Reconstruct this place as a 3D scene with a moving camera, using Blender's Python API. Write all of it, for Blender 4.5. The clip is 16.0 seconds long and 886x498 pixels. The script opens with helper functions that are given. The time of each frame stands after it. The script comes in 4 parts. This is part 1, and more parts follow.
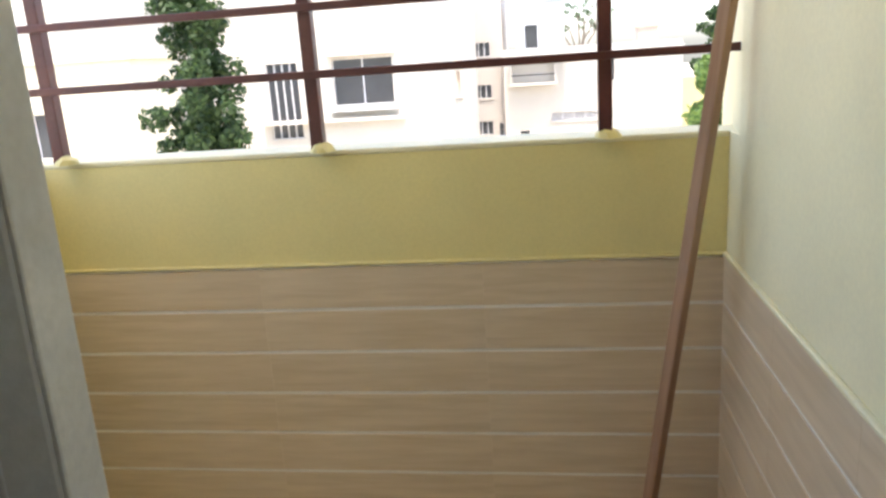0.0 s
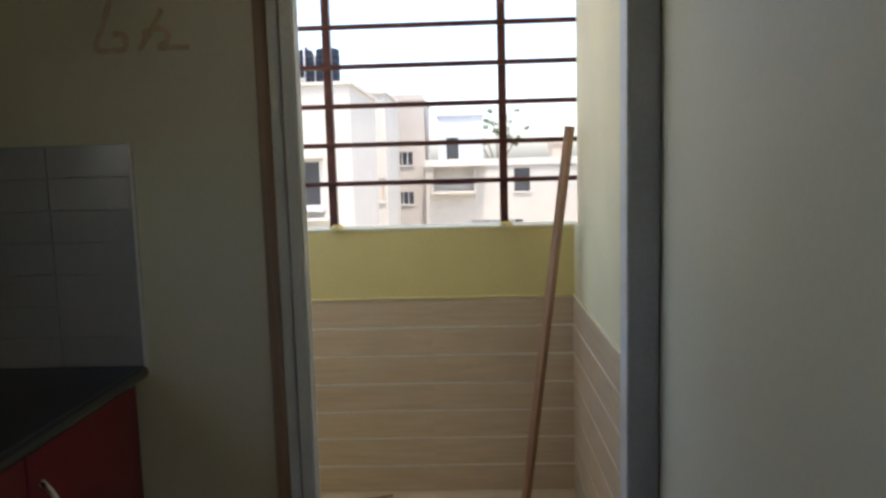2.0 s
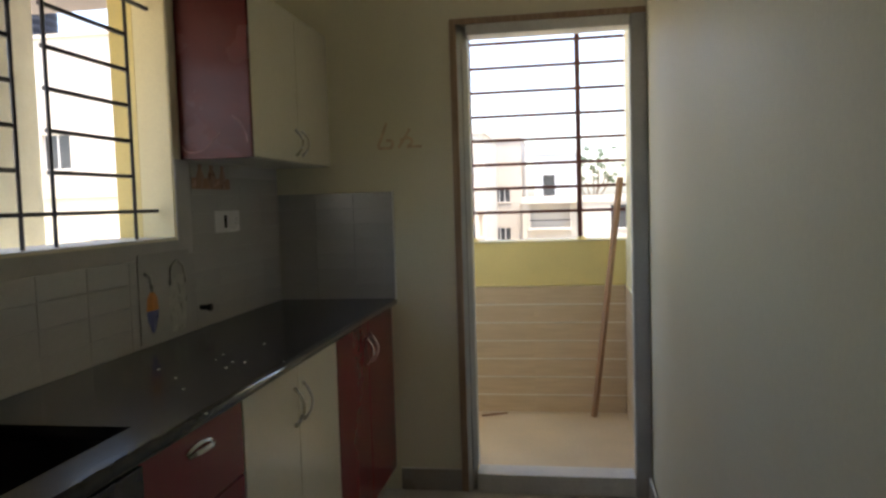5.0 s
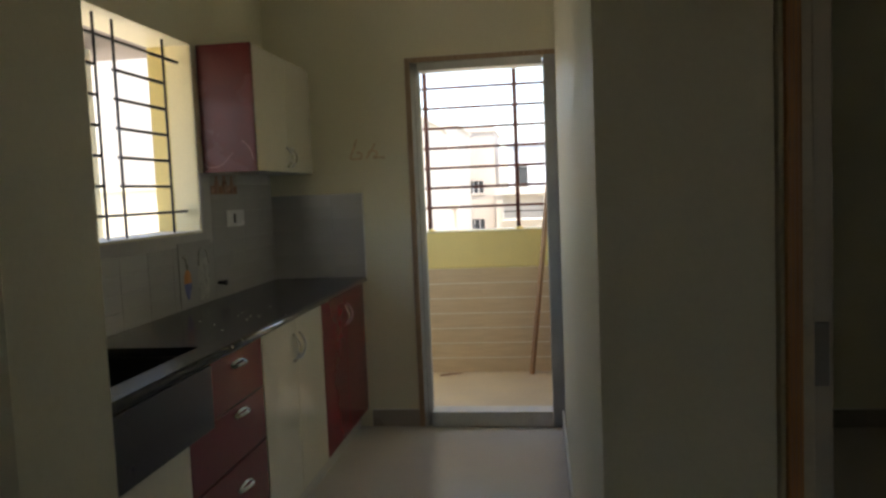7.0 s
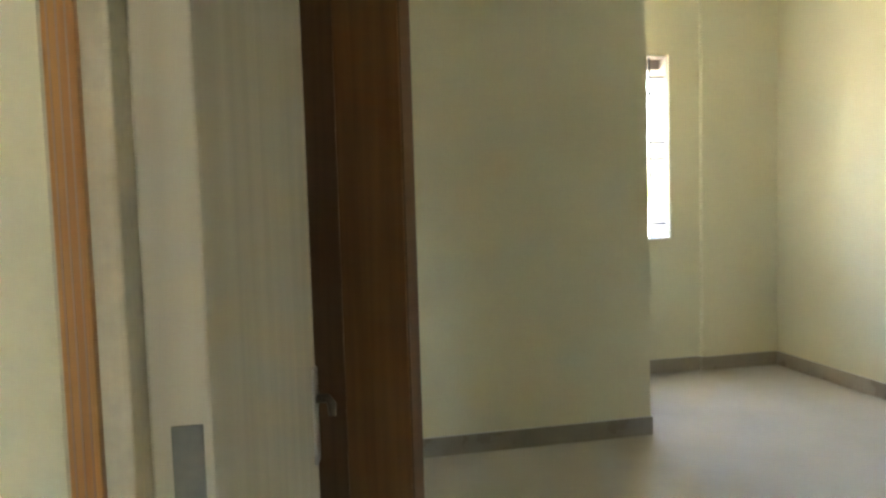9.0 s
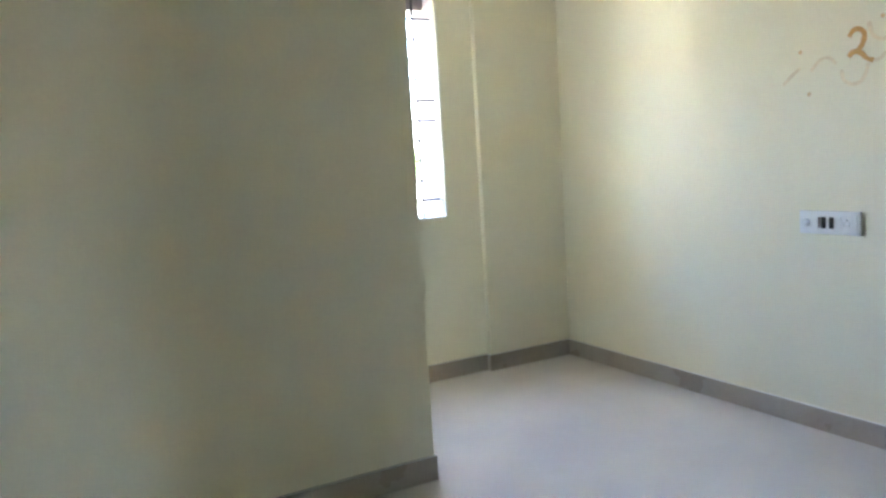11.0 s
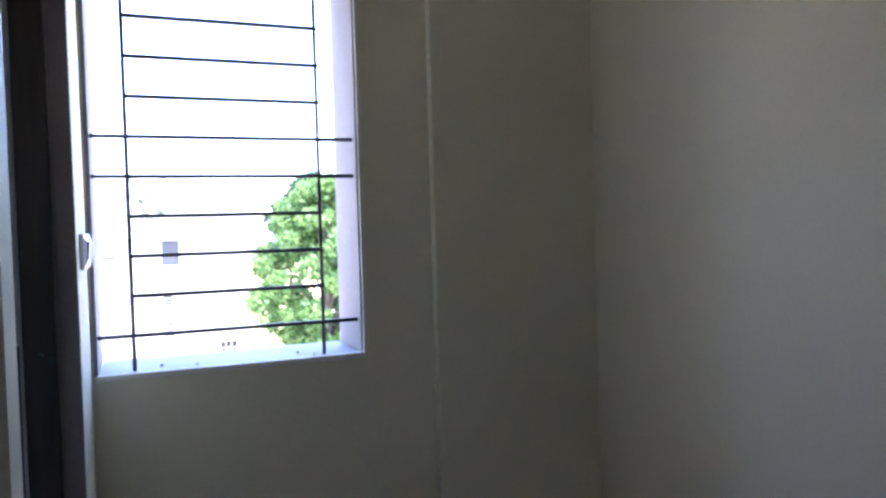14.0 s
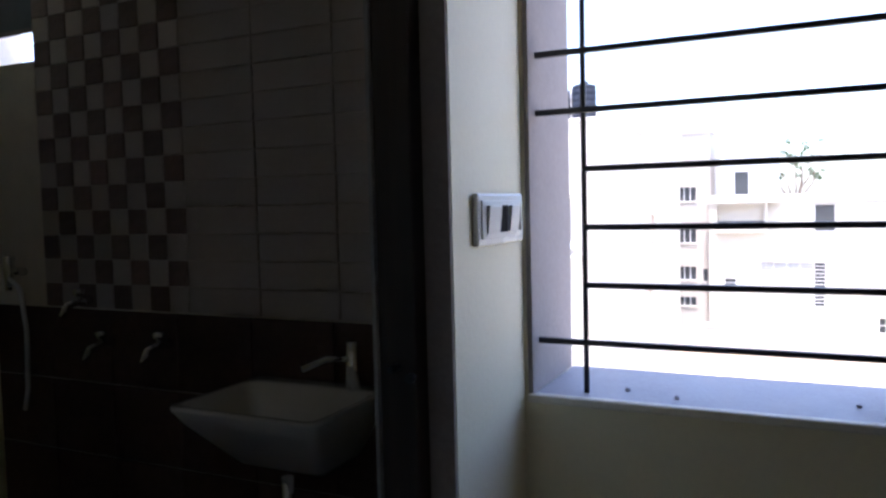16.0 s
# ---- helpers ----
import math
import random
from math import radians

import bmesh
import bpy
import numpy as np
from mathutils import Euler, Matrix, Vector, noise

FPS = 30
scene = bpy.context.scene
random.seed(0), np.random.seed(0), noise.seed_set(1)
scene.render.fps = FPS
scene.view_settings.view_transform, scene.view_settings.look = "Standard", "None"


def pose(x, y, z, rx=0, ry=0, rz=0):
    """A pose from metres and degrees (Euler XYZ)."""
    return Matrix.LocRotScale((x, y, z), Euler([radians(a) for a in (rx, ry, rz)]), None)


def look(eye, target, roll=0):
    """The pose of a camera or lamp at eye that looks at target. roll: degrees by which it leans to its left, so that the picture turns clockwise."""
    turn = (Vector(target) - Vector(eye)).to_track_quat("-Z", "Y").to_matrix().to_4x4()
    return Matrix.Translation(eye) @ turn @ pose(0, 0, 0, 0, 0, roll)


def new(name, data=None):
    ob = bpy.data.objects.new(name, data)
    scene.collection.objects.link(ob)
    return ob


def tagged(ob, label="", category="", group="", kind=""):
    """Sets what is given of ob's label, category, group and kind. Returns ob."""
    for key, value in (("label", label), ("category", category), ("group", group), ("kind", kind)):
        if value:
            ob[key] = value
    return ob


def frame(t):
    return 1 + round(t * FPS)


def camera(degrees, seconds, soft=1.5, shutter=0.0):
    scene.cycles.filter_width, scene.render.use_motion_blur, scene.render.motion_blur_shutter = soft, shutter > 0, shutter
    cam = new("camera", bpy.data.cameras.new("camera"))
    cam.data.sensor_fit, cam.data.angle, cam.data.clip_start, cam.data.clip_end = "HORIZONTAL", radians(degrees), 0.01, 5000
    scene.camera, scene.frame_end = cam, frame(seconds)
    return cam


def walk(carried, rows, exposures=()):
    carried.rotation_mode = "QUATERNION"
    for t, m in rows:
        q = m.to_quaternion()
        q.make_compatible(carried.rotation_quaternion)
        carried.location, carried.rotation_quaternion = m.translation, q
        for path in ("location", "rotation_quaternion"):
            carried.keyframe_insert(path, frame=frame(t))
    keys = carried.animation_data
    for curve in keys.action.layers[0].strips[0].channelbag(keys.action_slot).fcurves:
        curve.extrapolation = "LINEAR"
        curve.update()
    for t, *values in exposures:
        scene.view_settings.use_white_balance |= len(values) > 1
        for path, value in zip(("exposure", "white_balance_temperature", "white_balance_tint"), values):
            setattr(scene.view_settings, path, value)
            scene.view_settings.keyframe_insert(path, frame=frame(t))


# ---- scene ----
cam = camera(61.2, 16.0, soft=2.7)
EXPO = [(0, 2.45, 6800, 13), (0.5, 2.1, 6750, 13), (1.0, 1.87, 6600, 13), (1.5, 1.8, 6550, 13), (2, 1.86, 6650, 13), (3.5, 2.1, 6950, 14), (4.5, 2.32, 7150, 14), (7, 2.45, 7200, 12), (7.5, 3.1, 7150, 12), (8, 4.0, 7450, 10),
        (8.5, 5.1, 8200, 8), (9, 6.05, 7400, 5), (11.5, 6.2, 5850, 14), (12.5, 5.6, 5550, 17), (13, 5.2, 5350, 23), (13.5, 4.65, 5250, 24), (14.5, 3.32, 5500, 23), (15, 2.95, 5700, 21), (15.5, 2.8, 5950, 20), (16, 2.75, 5950, 20)]
SKY = 0.15
SUN = 1.5
PATH = [
    (0, (-0.366, -0.425, 1.26), (-0.658, 1.491, 0.768), -3.9),
    (0.5, (-0.408, -0.709, 1.274), (-0.546, 1.234, 0.819), -4.1),
    (1, (-0.391, -1.027, 1.285), (-0.472, 0.944, 0.961), -1.5),
    (1.5, (-0.353, -1.296, 1.288), (-0.508, 0.679, 1.012), -1.6),
    (2, (-0.381, -1.594, 1.314), (-0.452, 0.392, 1.085), -1.6),
    (2.5, (-0.369, -1.858, 1.299), (-0.363, 0.135, 1.131), -1.8),
    (3, (-0.41, -2.151, 1.291), (-0.556, -0.161, 1.164), -2.0),
    (3.5, (-0.449, -2.451, 1.331), (-0.619, -0.46, 1.233), -1.2),
    (4, (-0.415, -2.713, 1.327), (-0.597, -0.722, 1.263), -1.4),
    (4.5, (-0.364, -2.997, 1.312), (-0.687, -1.026, 1.212), -1.7),
    (7, (-0.086, -4.235, 1.352), (-0.347, -2.258, 1.203), -2.4),
    (7.5, (0.1, -4.249, 1.338), (-0.07, -2.261, 1.197), -2.4),
    (8, (0.228, -4.169, 1.326), (0.155, -2.175, 1.186), -1.6),
    (8.5, (0.313, -3.919, 1.322), (0.439, -1.928, 1.175), -0.7),
    (9, (0.42, -3.68, 1.315), (0.837, -1.729, 1.175), -1.7),
    (11.5, (1.237, -2.367, 1.266), (2.285, -0.677, 1.057), -2.8),
    (12, (1.528, -2.08, 1.263), (2.69, -0.459, 1.119), -2.3),
    (12.5, (1.769, -1.832, 1.277), (2.972, -0.24, 1.14), -1.9),
    (13, (2.078, -1.589, 1.368), (3.016, 0.175, 1.268), -2.6),
    (13.5, (2.289, -1.36, 1.371), (3.062, 0.484, 1.33), -1.9),
    (14, (2.48, -1.089, 1.372), (3.224, 0.767, 1.307), -1.6),
    (14.5, (2.666, -0.861, 1.345), (3.015, 1.106, 1.252), -2.3),
    (15, (2.8, -0.634, 1.355), (2.714, 1.361, 1.24), -1.2),
    (15.5, (2.856, -0.382, 1.35), (2.399, 1.561, 1.228), -1.3),
    (16, (2.832, -0.205, 1.356), (1.973, 1.597, 1.239), -1.4),
]
walk(cam, [(t, look(eye, target, roll)) for t, eye, target, roll in PATH], EXPO)

# ---- world and sun ----
world = bpy.data.worlds.new("sky")
scene.world = world
world.use_nodes = True
wn = world.node_tree.nodes
sky = wn.new("ShaderNodeTexSky")
sky.sky_type = 'NISHITA'
sky.sun_disc = False
sky.sun_elevation = radians(74)
sky.sun_rotation = radians(163)
sky.altitude = 900
sky.dust_density = 5.0
wn["Background"].inputs["Strength"].default_value = SKY
world.node_tree.links.new(sky.outputs["Color"], wn["Background"].inputs["Color"])

sun = new("sun", bpy.data.lights.new("sun", "SUN"))
sun.data.energy = SUN
sun.data.angle = radians(0.5)
sun.data.color = (1.0, 0.95, 0.87)
SUN_EL, SUN_AZ = radians(74), radians(163)
sun.matrix_world = look((0, 0, 0), (-math.sin(SUN_AZ) * math.cos(SUN_EL), -math.cos(SUN_AZ) * math.cos(SUN_EL), -math.sin(SUN_EL)))


# ---- materials ----
def mat(name, base, rough=0.6, var=0.08, scale=4.0, fine=60.0, bump=0.1, metal=0.0, spec=0.5, coat=0.0, piece=0.0, dirt=None, dirt_amount=0.3):
    """Base colour varied by a broad and a fine noise, with a fine relief; dirt: colour of broad stains; piece: variation from piece to piece."""
    m = bpy.data.materials.new(name)
    m.use_nodes = True
    n, l = m.node_tree.nodes, m.node_tree.links
    b = n["Principled BSDF"]
    co = n.new("ShaderNodeTexCoord")
    broad = n.new("ShaderNodeTexNoise")
    broad.inputs["Scale"].default_value = scale
    broad.inputs["Detail"].default_value = 5
    l.new(co.outputs["Object"], broad.inputs["Vector"])
    grain = n.new("ShaderNodeTexNoise")
    grain.inputs["Scale"].default_value = fine
    grain.inputs["Detail"].default_value = 3
    l.new(co.outputs["Object"], grain.inputs["Vector"])
    ramp = n.new("ShaderNodeMapRange")
    ramp.inputs["From Min"].default_value, ramp.inputs["From Max"].default_value = 0.3, 0.7
    ramp.inputs["To Min"].default_value, ramp.inputs["To Max"].default_value = 1 - var, 1 + var
    l.new(broad.outputs["Fac"], ramp.inputs["Value"])
    ramp2 = n.new("ShaderNodeMapRange")
    ramp2.inputs["From Min"].default_value, ramp2.inputs["From Max"].default_value = 0.3, 0.7
    ramp2.inputs["To Min"].default_value, ramp2.inputs["To Max"].default_value = 1 - var * 0.5, 1 + var * 0.5
    l.new(grain.outputs["Fac"], ramp2.inputs["Value"])
    mul = n.new("ShaderNodeMath")
    mul.operation = 'MULTIPLY'
    l.new(ramp.outputs["Result"], mul.inputs[0])
    l.new(ramp2.outputs["Result"], mul.inputs[1])
    value = mul.outputs["Value"]
    if piece:
        info = n.new("ShaderNodeObjectInfo")
        pr = n.new("ShaderNodeMapRange")
        pr.inputs["To Min"].default_value, pr.inputs["To Max"].default_value = 1 - piece, 1 + piece
        l.new(info.outputs["Random"], pr.inputs["Value"])
        mul2 = n.new("ShaderNodeMath")
        mul2.operation = 'MULTIPLY'
        l.new(value, mul2.inputs[0])
        l.new(pr.outputs["Result"], mul2.inputs[1])
        value = mul2.outputs["Value"]
    tint = n.new("ShaderNodeVectorMath")
    tint.operation = 'SCALE'
    tint.inputs[0].default_value = base
    l.new(value, tint.inputs["Scale"])
    colour = tint.outputs["Vector"]
    if dirt:
        stain = n.new("ShaderNodeTexNoise")
        stain.inputs["Scale"].default_value = scale * 0.6
        stain.inputs["Detail"].default_value = 8
        stain.inputs["Roughness"].default_value = 0.7
        l.new(co.outputs["Object"], stain.inputs["Vector"])
        sr = n.new("ShaderNodeMapRange")
        sr.inputs["From Min"].default_value, sr.inputs["From Max"].default_value = 0.52, 0.75
        sr.inputs["To Max"].default_value = dirt_amount
        l.new(stain.outputs["Fac"], sr.inputs["Value"])
        mix = n.new("ShaderNodeMix")
        mix.data_type = 'RGBA'
        l.new(sr.outputs["Result"], mix.inputs["Factor"])
        l.new(colour, mix.inputs["A"])
        mix.inputs["B"].default_value = (*dirt, 1)
        colour = mix.outputs["Result"]
    l.new(colour, b.inputs["Base Color"])
    rr = n.new("ShaderNodeMapRange")
    rr.inputs["From Min"].default_value, rr.inputs["From Max"].default_value = 0.3, 0.7
    rr.inputs["To Min"].default_value, rr.inputs["To Max"].default_value = max(0.02, rough * 0.85), min(1, rough * 1.15)
    l.new(broad.outputs["Fac"], rr.inputs["Value"])
    l.new(rr.outputs["Result"], b.inputs["Roughness"])
    b.inputs["Metallic"].default_value = metal
    b.inputs["Specular IOR Level"].default_value = spec
    b.inputs["Coat Weight"].default_value = coat
    b.inputs["Coat Roughness"].default_value = 0.08
    if bump:
        bp = n.new("ShaderNodeBump")
        bp.inputs["Strength"].default_value = bump
        bp.inputs["Distance"].default_value = 0.004
        l.new(grain.outputs["Fac"], bp.inputs["Height"])
        l.new(bp.outputs["Normal"], b.inputs["Normal"])
    return m


def wood(name, light, dark, rough=0.5, scale=(3, 3, 0.25), bands=14.0, piece=0.0, coat=0.0):
    """Streaked wood; scale stretches the grain along the axis with the small number."""
    m = bpy.data.materials.new(name)
    m.use_nodes = True
    n, l = m.node_tree.nodes, m.node_tree.links
    b = n["Principled BSDF"]
    co = n.new("ShaderNodeTexCoord")
    mp = n.new("ShaderNodeMapping")
    mp.inputs["Scale"].default_value = scale
    l.new(co.outputs["Object"], mp.inputs["Vector"])
    start = mp.outputs["Vector"]
    if piece:
        info = n.new("ShaderNodeObjectInfo")
        add = n.new("ShaderNodeVectorMath")
        add.operation = 'MULTIPLY_ADD'
        l.new(info.outputs["Random"], add.inputs[0])
        add.inputs[1].default_value = (7, 9, 11)
        l.new(mp.outputs["Vector"], add.inputs[2])
        start = add.outputs["Vector"]
    t1 = n.new("ShaderNodeTexNoise")
    t1.inputs["Scale"].default_value = bands
    t1.inputs["Detail"].default_value = 6
    t1.inputs["Distortion"].default_value = 0.4
    l.new(start, t1.inputs["Vector"])
    r = n.new("ShaderNodeValToRGB")
    r.color_ramp.elements[0].position, r.color_ramp.elements[1].position = 0.33, 0.68
    r.color_ramp.elements[0].color, r.color_ramp.elements[1].color = (*dark, 1), (*light, 1)
    l.new(t1.outputs["Fac"], r.inputs["Fac"])
    l.new(r.outputs["Color"], b.inputs["Base Color"])
    b.inputs["Roughness"].default_value = rough
    b.inputs["Coat Weight"].default_value = coat
    bp = n.new("ShaderNodeBump")
    bp.inputs["Strength"].default_value = 0.15
    bp.inputs["Distance"].default_value = 0.002
    l.new(t1.outputs["Fac"], bp.inputs["Height"])
    l.new(bp.outputs["Normal"], b.inputs["Normal"])
    return m


M_WALL = mat("cream_paint", (0.80, 0.755, 0.56), 0.55, 0.035, 1.3, 90, 0.12, dirt=(0.66, 0.60, 0.42), dirt_amount=0.22)
M_CEIL = mat("ceiling_paint", (0.84, 0.83, 0.78), 0.7, 0.03, 1.0, 80, 0.08)
M_YELLOW = mat("yellow_paint", (0.76, 0.635, 0.27), 0.6, 0.06, 2.0, 120, 0.12, dirt=(0.60, 0.50, 0.24), dirt_amount=0.3)
M_BALCWALL = mat("pale_yellow_paint", (0.80, 0.72, 0.45), 0.6, 0.06, 2.5, 120, 0.1, dirt=(0.52, 0.45, 0.26), dirt_amount=0.5)
M_LEDGE = mat("white_plaster", (0.82, 0.80, 0.72), 0.7, 0.08, 8, 120, 0.3, dirt=(0.6, 0.55, 0.4))
M_FLOOR = mat("vitrified_tile", (0.62, 0.575, 0.51), 0.17, 0.05, 2.2, 140, 0.02, spec=0.5, dirt=(0.47, 0.43, 0.37), dirt_amount=0.25)
M_BALCFLOOR = mat("balcony_floor_tile", (0.66, 0.54, 0.36), 0.4, 0.1, 3.0, 60, 0.08, dirt=(0.75, 0.68, 0.55), dirt_amount=0.5)
M_SKIRT = mat("skirting_tile", (0.36, 0.315, 0.255), 0.3, 0.08, 5, 80, 0.05)
M_GROUT = mat("grout", (0.84, 0.78, 0.68), 0.8, 0.06, 10, 120, 0.3)
M_STRIPTILE = wood("travertine_tile", (0.70, 0.55, 0.365), (0.60, 0.455, 0.285), 0.3, (1.2, 1.2, 14), 4.0, piece=1)
M_SPLASH = mat("grey_white_tile", (0.45, 0.44, 0.42), 0.2, 0.05, 5, 90, 0.03, piece=0.03)
M_SPLASHGROUT = mat("splash_grout", (0.46, 0.455, 0.44), 0.7, 0.06, 10, 120, 0.2)
M_BATHLIGHT = mat("beige_bath_tile", (0.58, 0.52, 0.49), 0.2, 0.06, 5, 90, 0.04, piece=0.05)
M_BATHDARK = mat("brown_bath_tile", (0.11, 0.07, 0.06), 0.2, 0.15, 8, 60, 0.05, piece=0.15)
M_MOSAIC = mat("brown_mosaic", (0.23, 0.17, 0.16), 0.2, 0.15, 8, 60, 0.05, piece=0.15)
M_GRANITE = mat("black_granite", (0.026, 0.025, 0.032), 0.19, 0.25, 30, 260, 0.02, spec=0.5)
M_EDGE = mat("polished_granite_edge", (0.035, 0.035, 0.042), 0.12, 0.2, 30, 260, 0.01, spec=0.7, coat=0.4)
M_RED = mat("maroon_laminate", (0.20, 0.026, 0.032), 0.24, 0.03, 1.5, 40, 0.0, spec=0.3, coat=0.05)
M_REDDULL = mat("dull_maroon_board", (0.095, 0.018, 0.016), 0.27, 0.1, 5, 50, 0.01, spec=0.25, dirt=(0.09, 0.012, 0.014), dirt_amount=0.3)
M_CREAM = mat("cream_laminate", (0.72, 0.675, 0.53), 0.2, 0.03, 3, 50, 0.02, coat=0.3)
M_CARCASS = mat("grey_carcass", (0.60, 0.60, 0.56), 0.5, 0.04, 4, 60, 0.05)
M_SINK = mat("honed_black_granite", (0.012, 0.012, 0.014), 0.55, 0.4, 30, 260, 0.05, spec=0.3)
M_STEEL = mat("brushed_steel", (0.62, 0.60, 0.57), 0.28, 0.08, 10, 200, 0.03, metal=1.0)
M_CHROME = mat("chrome", (0.75, 0.75, 0.76), 0.08, 0.04, 10, 200, 0.0, metal=1.0)
M_GRILL = mat("maroon_enamel", (0.10, 0.028, 0.022), 0.4, 0.2, 12, 150, 0.2, dirt=(0.20, 0.08, 0.05), dirt_amount=0.5)
M_BAR = mat("black_enamel", (0.035, 0.035, 0.04), 0.4, 0.2, 12, 150, 0.2)
M_FRAMEWHITE = mat("primed_frame", (0.71, 0.70, 0.66), 0.5, 0.1, 6, 90, 0.15, dirt=(0.42, 0.38, 0.31), dirt_amount=0.45)
M_FRAMECREAM = mat("cream_primer", (0.60, 0.53, 0.38), 0.5, 0.1, 6, 90, 0.15, dirt=(0.40, 0.34, 0.25), dirt_amount=0.4)
# primer darkened for the shade on the jambs; M_FRAMEWHITE is the lit copy
M_FRAMEDIM = mat("dimmed_primer", (0.40, 0.40, 0.40), 0.5, 0.1, 6, 90, 0.15)
M_FRAMEWOOD = wood("orange_teak", (0.55, 0.27, 0.09), (0.36, 0.15, 0.045), 0.45, (18, 18, 0.8), 3.0)
M_RAWWOOD = wood("raw_timber", (0.47, 0.29, 0.18), (0.31, 0.165, 0.095), 0.65, (9, 9, 0.6), 4.0)
M_TRIM = wood("pale_raw_trim", (0.46, 0.33, 0.22), (0.33, 0.21, 0.13), 0.65, (22, 22, 0.8), 4.0)
M_PRIMEDOOR = wood("primed_door", (0.58, 0.525, 0.40), (0.49, 0.44, 0.33), 0.5, (7, 7, 0.3), 3.0)
M_BROWNDOOR = wood("brown_veneer", (0.25, 0.115, 0.045), (0.17, 0.072, 0.028), 0.35, (10, 10, 0.4), 3.0, coat=0.2)
M_BROWNDARK = wood("dark_brown_veneer", (0.165, 0.085, 0.042), (0.115, 0.057, 0.028), 0.4, (10, 10, 0.4), 3.0)
M_DARKFRAME = wood("dark_door_frame", (0.045, 0.028, 0.022), (0.025, 0.016, 0.012), 0.4, (10, 10, 0.5), 4.0)
M_WHITEPLASTIC = mat("white_plastic", (0.80, 0.80, 0.79), 0.25, 0.02, 8, 80, 0.0)
M_BLACKPLASTIC = mat("black_plastic", (0.02, 0.02, 0.022), 0.3, 0.1, 8, 80, 0.0)
M_SLOT = mat("open_slot", (0.012, 0.011, 0.012), 0.9, 0.1, 8, 80, 0.0, spec=0.05)
M_CEMENT = mat("cement_reveal", (0.29, 0.258, 0.25), 0.85, 0.12, 5, 90, 0.4, dirt=(0.22, 0.195, 0.185), dirt_amount=0.5)
M_SILL = mat("grey_stone_sill", (0.29, 0.29, 0.315), 0.6, 0.12, 7, 120, 0.3, dirt=(0.19, 0.19, 0.205), dirt_amount=0.6)
M_OCHRE = mat("ochre_paint", (0.66, 0.38, 0.12), 0.7, 0.15, 20, 120, 0.2)
M_OCHREDOT = mat("dull_ochre_paint", (0.68, 0.50, 0.26), 0.7, 0.15, 20, 120, 0.2)
M_OCHREPALE = mat("faint_ochre_paint", (0.76, 0.66, 0.45), 0.7, 0.12, 20, 120, 0.2)
M_CHALK = mat("brown_chalk", (0.70, 0.55, 0.35), 0.8, 0.2, 30, 150, 0.2)
M_CERAMIC = mat("white_ceramic", (0.82, 0.81, 0.79), 0.1, 0.02, 4, 60, 0.0, coat=0.4)


# ---- mesh helpers ----
def box(bm, x0, x1, y0, y1, z0, z1, bevel=0.0):
    vs = [bm.verts.new((x, y, z)) for x in (x0, x1) for y in (y0, y1) for z in (z0, z1)]
    fs = [bm.faces.new([vs[i] for i in f]) for f in ((0, 1, 3, 2), (4, 6, 7, 5), (0, 4, 5, 1), (2, 3, 7, 6), (0, 2, 6, 4), (1, 5, 7, 3))]
    if bevel:
        es = list({e for f in fs for e in f.edges})
        bmesh.ops.bevel(bm, geom=es, offset=bevel, segments=2, affect='EDGES', profile=0.5)
    return bm


def one_box(*a, bevel=0.0):
    return box(bmesh.new(), *a, bevel=bevel)


def tube(bm, pts, r, n=8):
    """A round rod of radius r (or one radius a point) along pts."""
    pts = [Vector(p) for p in pts]
    rings = []
    up = None
    for i, p in enumerate(pts):
        d = (pts[min(i + 1, len(pts) - 1)] - pts[max(i - 1, 0)]).normalized()
        if up is None:
            up = d.orthogonal().normalized()
        up = (up - d * up.dot(d)).normalized()
        side = d.cross(up)
        rad = r[i] if isinstance(r, (list, tuple)) else r
        rings.append([bm.verts.new(p + (up * math.cos(a) + side * math.sin(a)) * rad) for a in [2 * math.pi * k / n for k in range(n)]])
    for a, b in zip(rings, rings[1:]):
        for k in range(n):
            f = bm.faces.new((a[k], a[(k + 1) % n], b[(k + 1) % n], b[k]))
            f.smooth = True
    bm.faces.new(rings[0][::-1])
    bm.faces.new(rings[-1])
    return bm


def lathe(bm, prof, centre=(0, 0, 0), n=24):
    """Turns (radius, height) pairs round the z axis at centre."""
    c = Vector(centre)
    rings = [[bm.verts.new(c + Vector((max(r, 0.0005) * math.cos(2 * math.pi * k / n), max(r, 0.0005) * math.sin(2 * math.pi * k / n), z))) for k in range(n)] for r, z in prof]
    for a, b in zip(rings, rings[1:]):
        for k in range(n):
            bm.faces.new((a[k], a[(k + 1) % n], b[(k + 1) % n], b[k])).smooth = True
    bm.faces.new(rings[0][::-1])
    bm.faces.new(rings[-1])
    return bm


def part(name, bm, material, parent=None, label=""):
    """Links a bmesh as one mesh object, under parent if there is one."""
    bmesh.ops.recalc_face_normals(bm, faces=bm.faces)
    me = bpy.data.meshes.new(name)
    bm.to_mesh(me)
    bm.free()
    me.materials.append(material)
    ob = new(name, me)
    if parent:
        ob.parent = parent
    return tagged(ob, label)


def thing(name, at, label, category, group="", kind="", turn=0):
    ob = new(name)
    ob.empty_display_size = 0.05
    ob.matrix_basis = pose(*at, 0, 0, turn)
    return tagged(ob, label, category, group, kind)


def structure(name, bm, material, label, category="wall"):
    return tagged(part(name, bm, material), label, category, "", "structure")


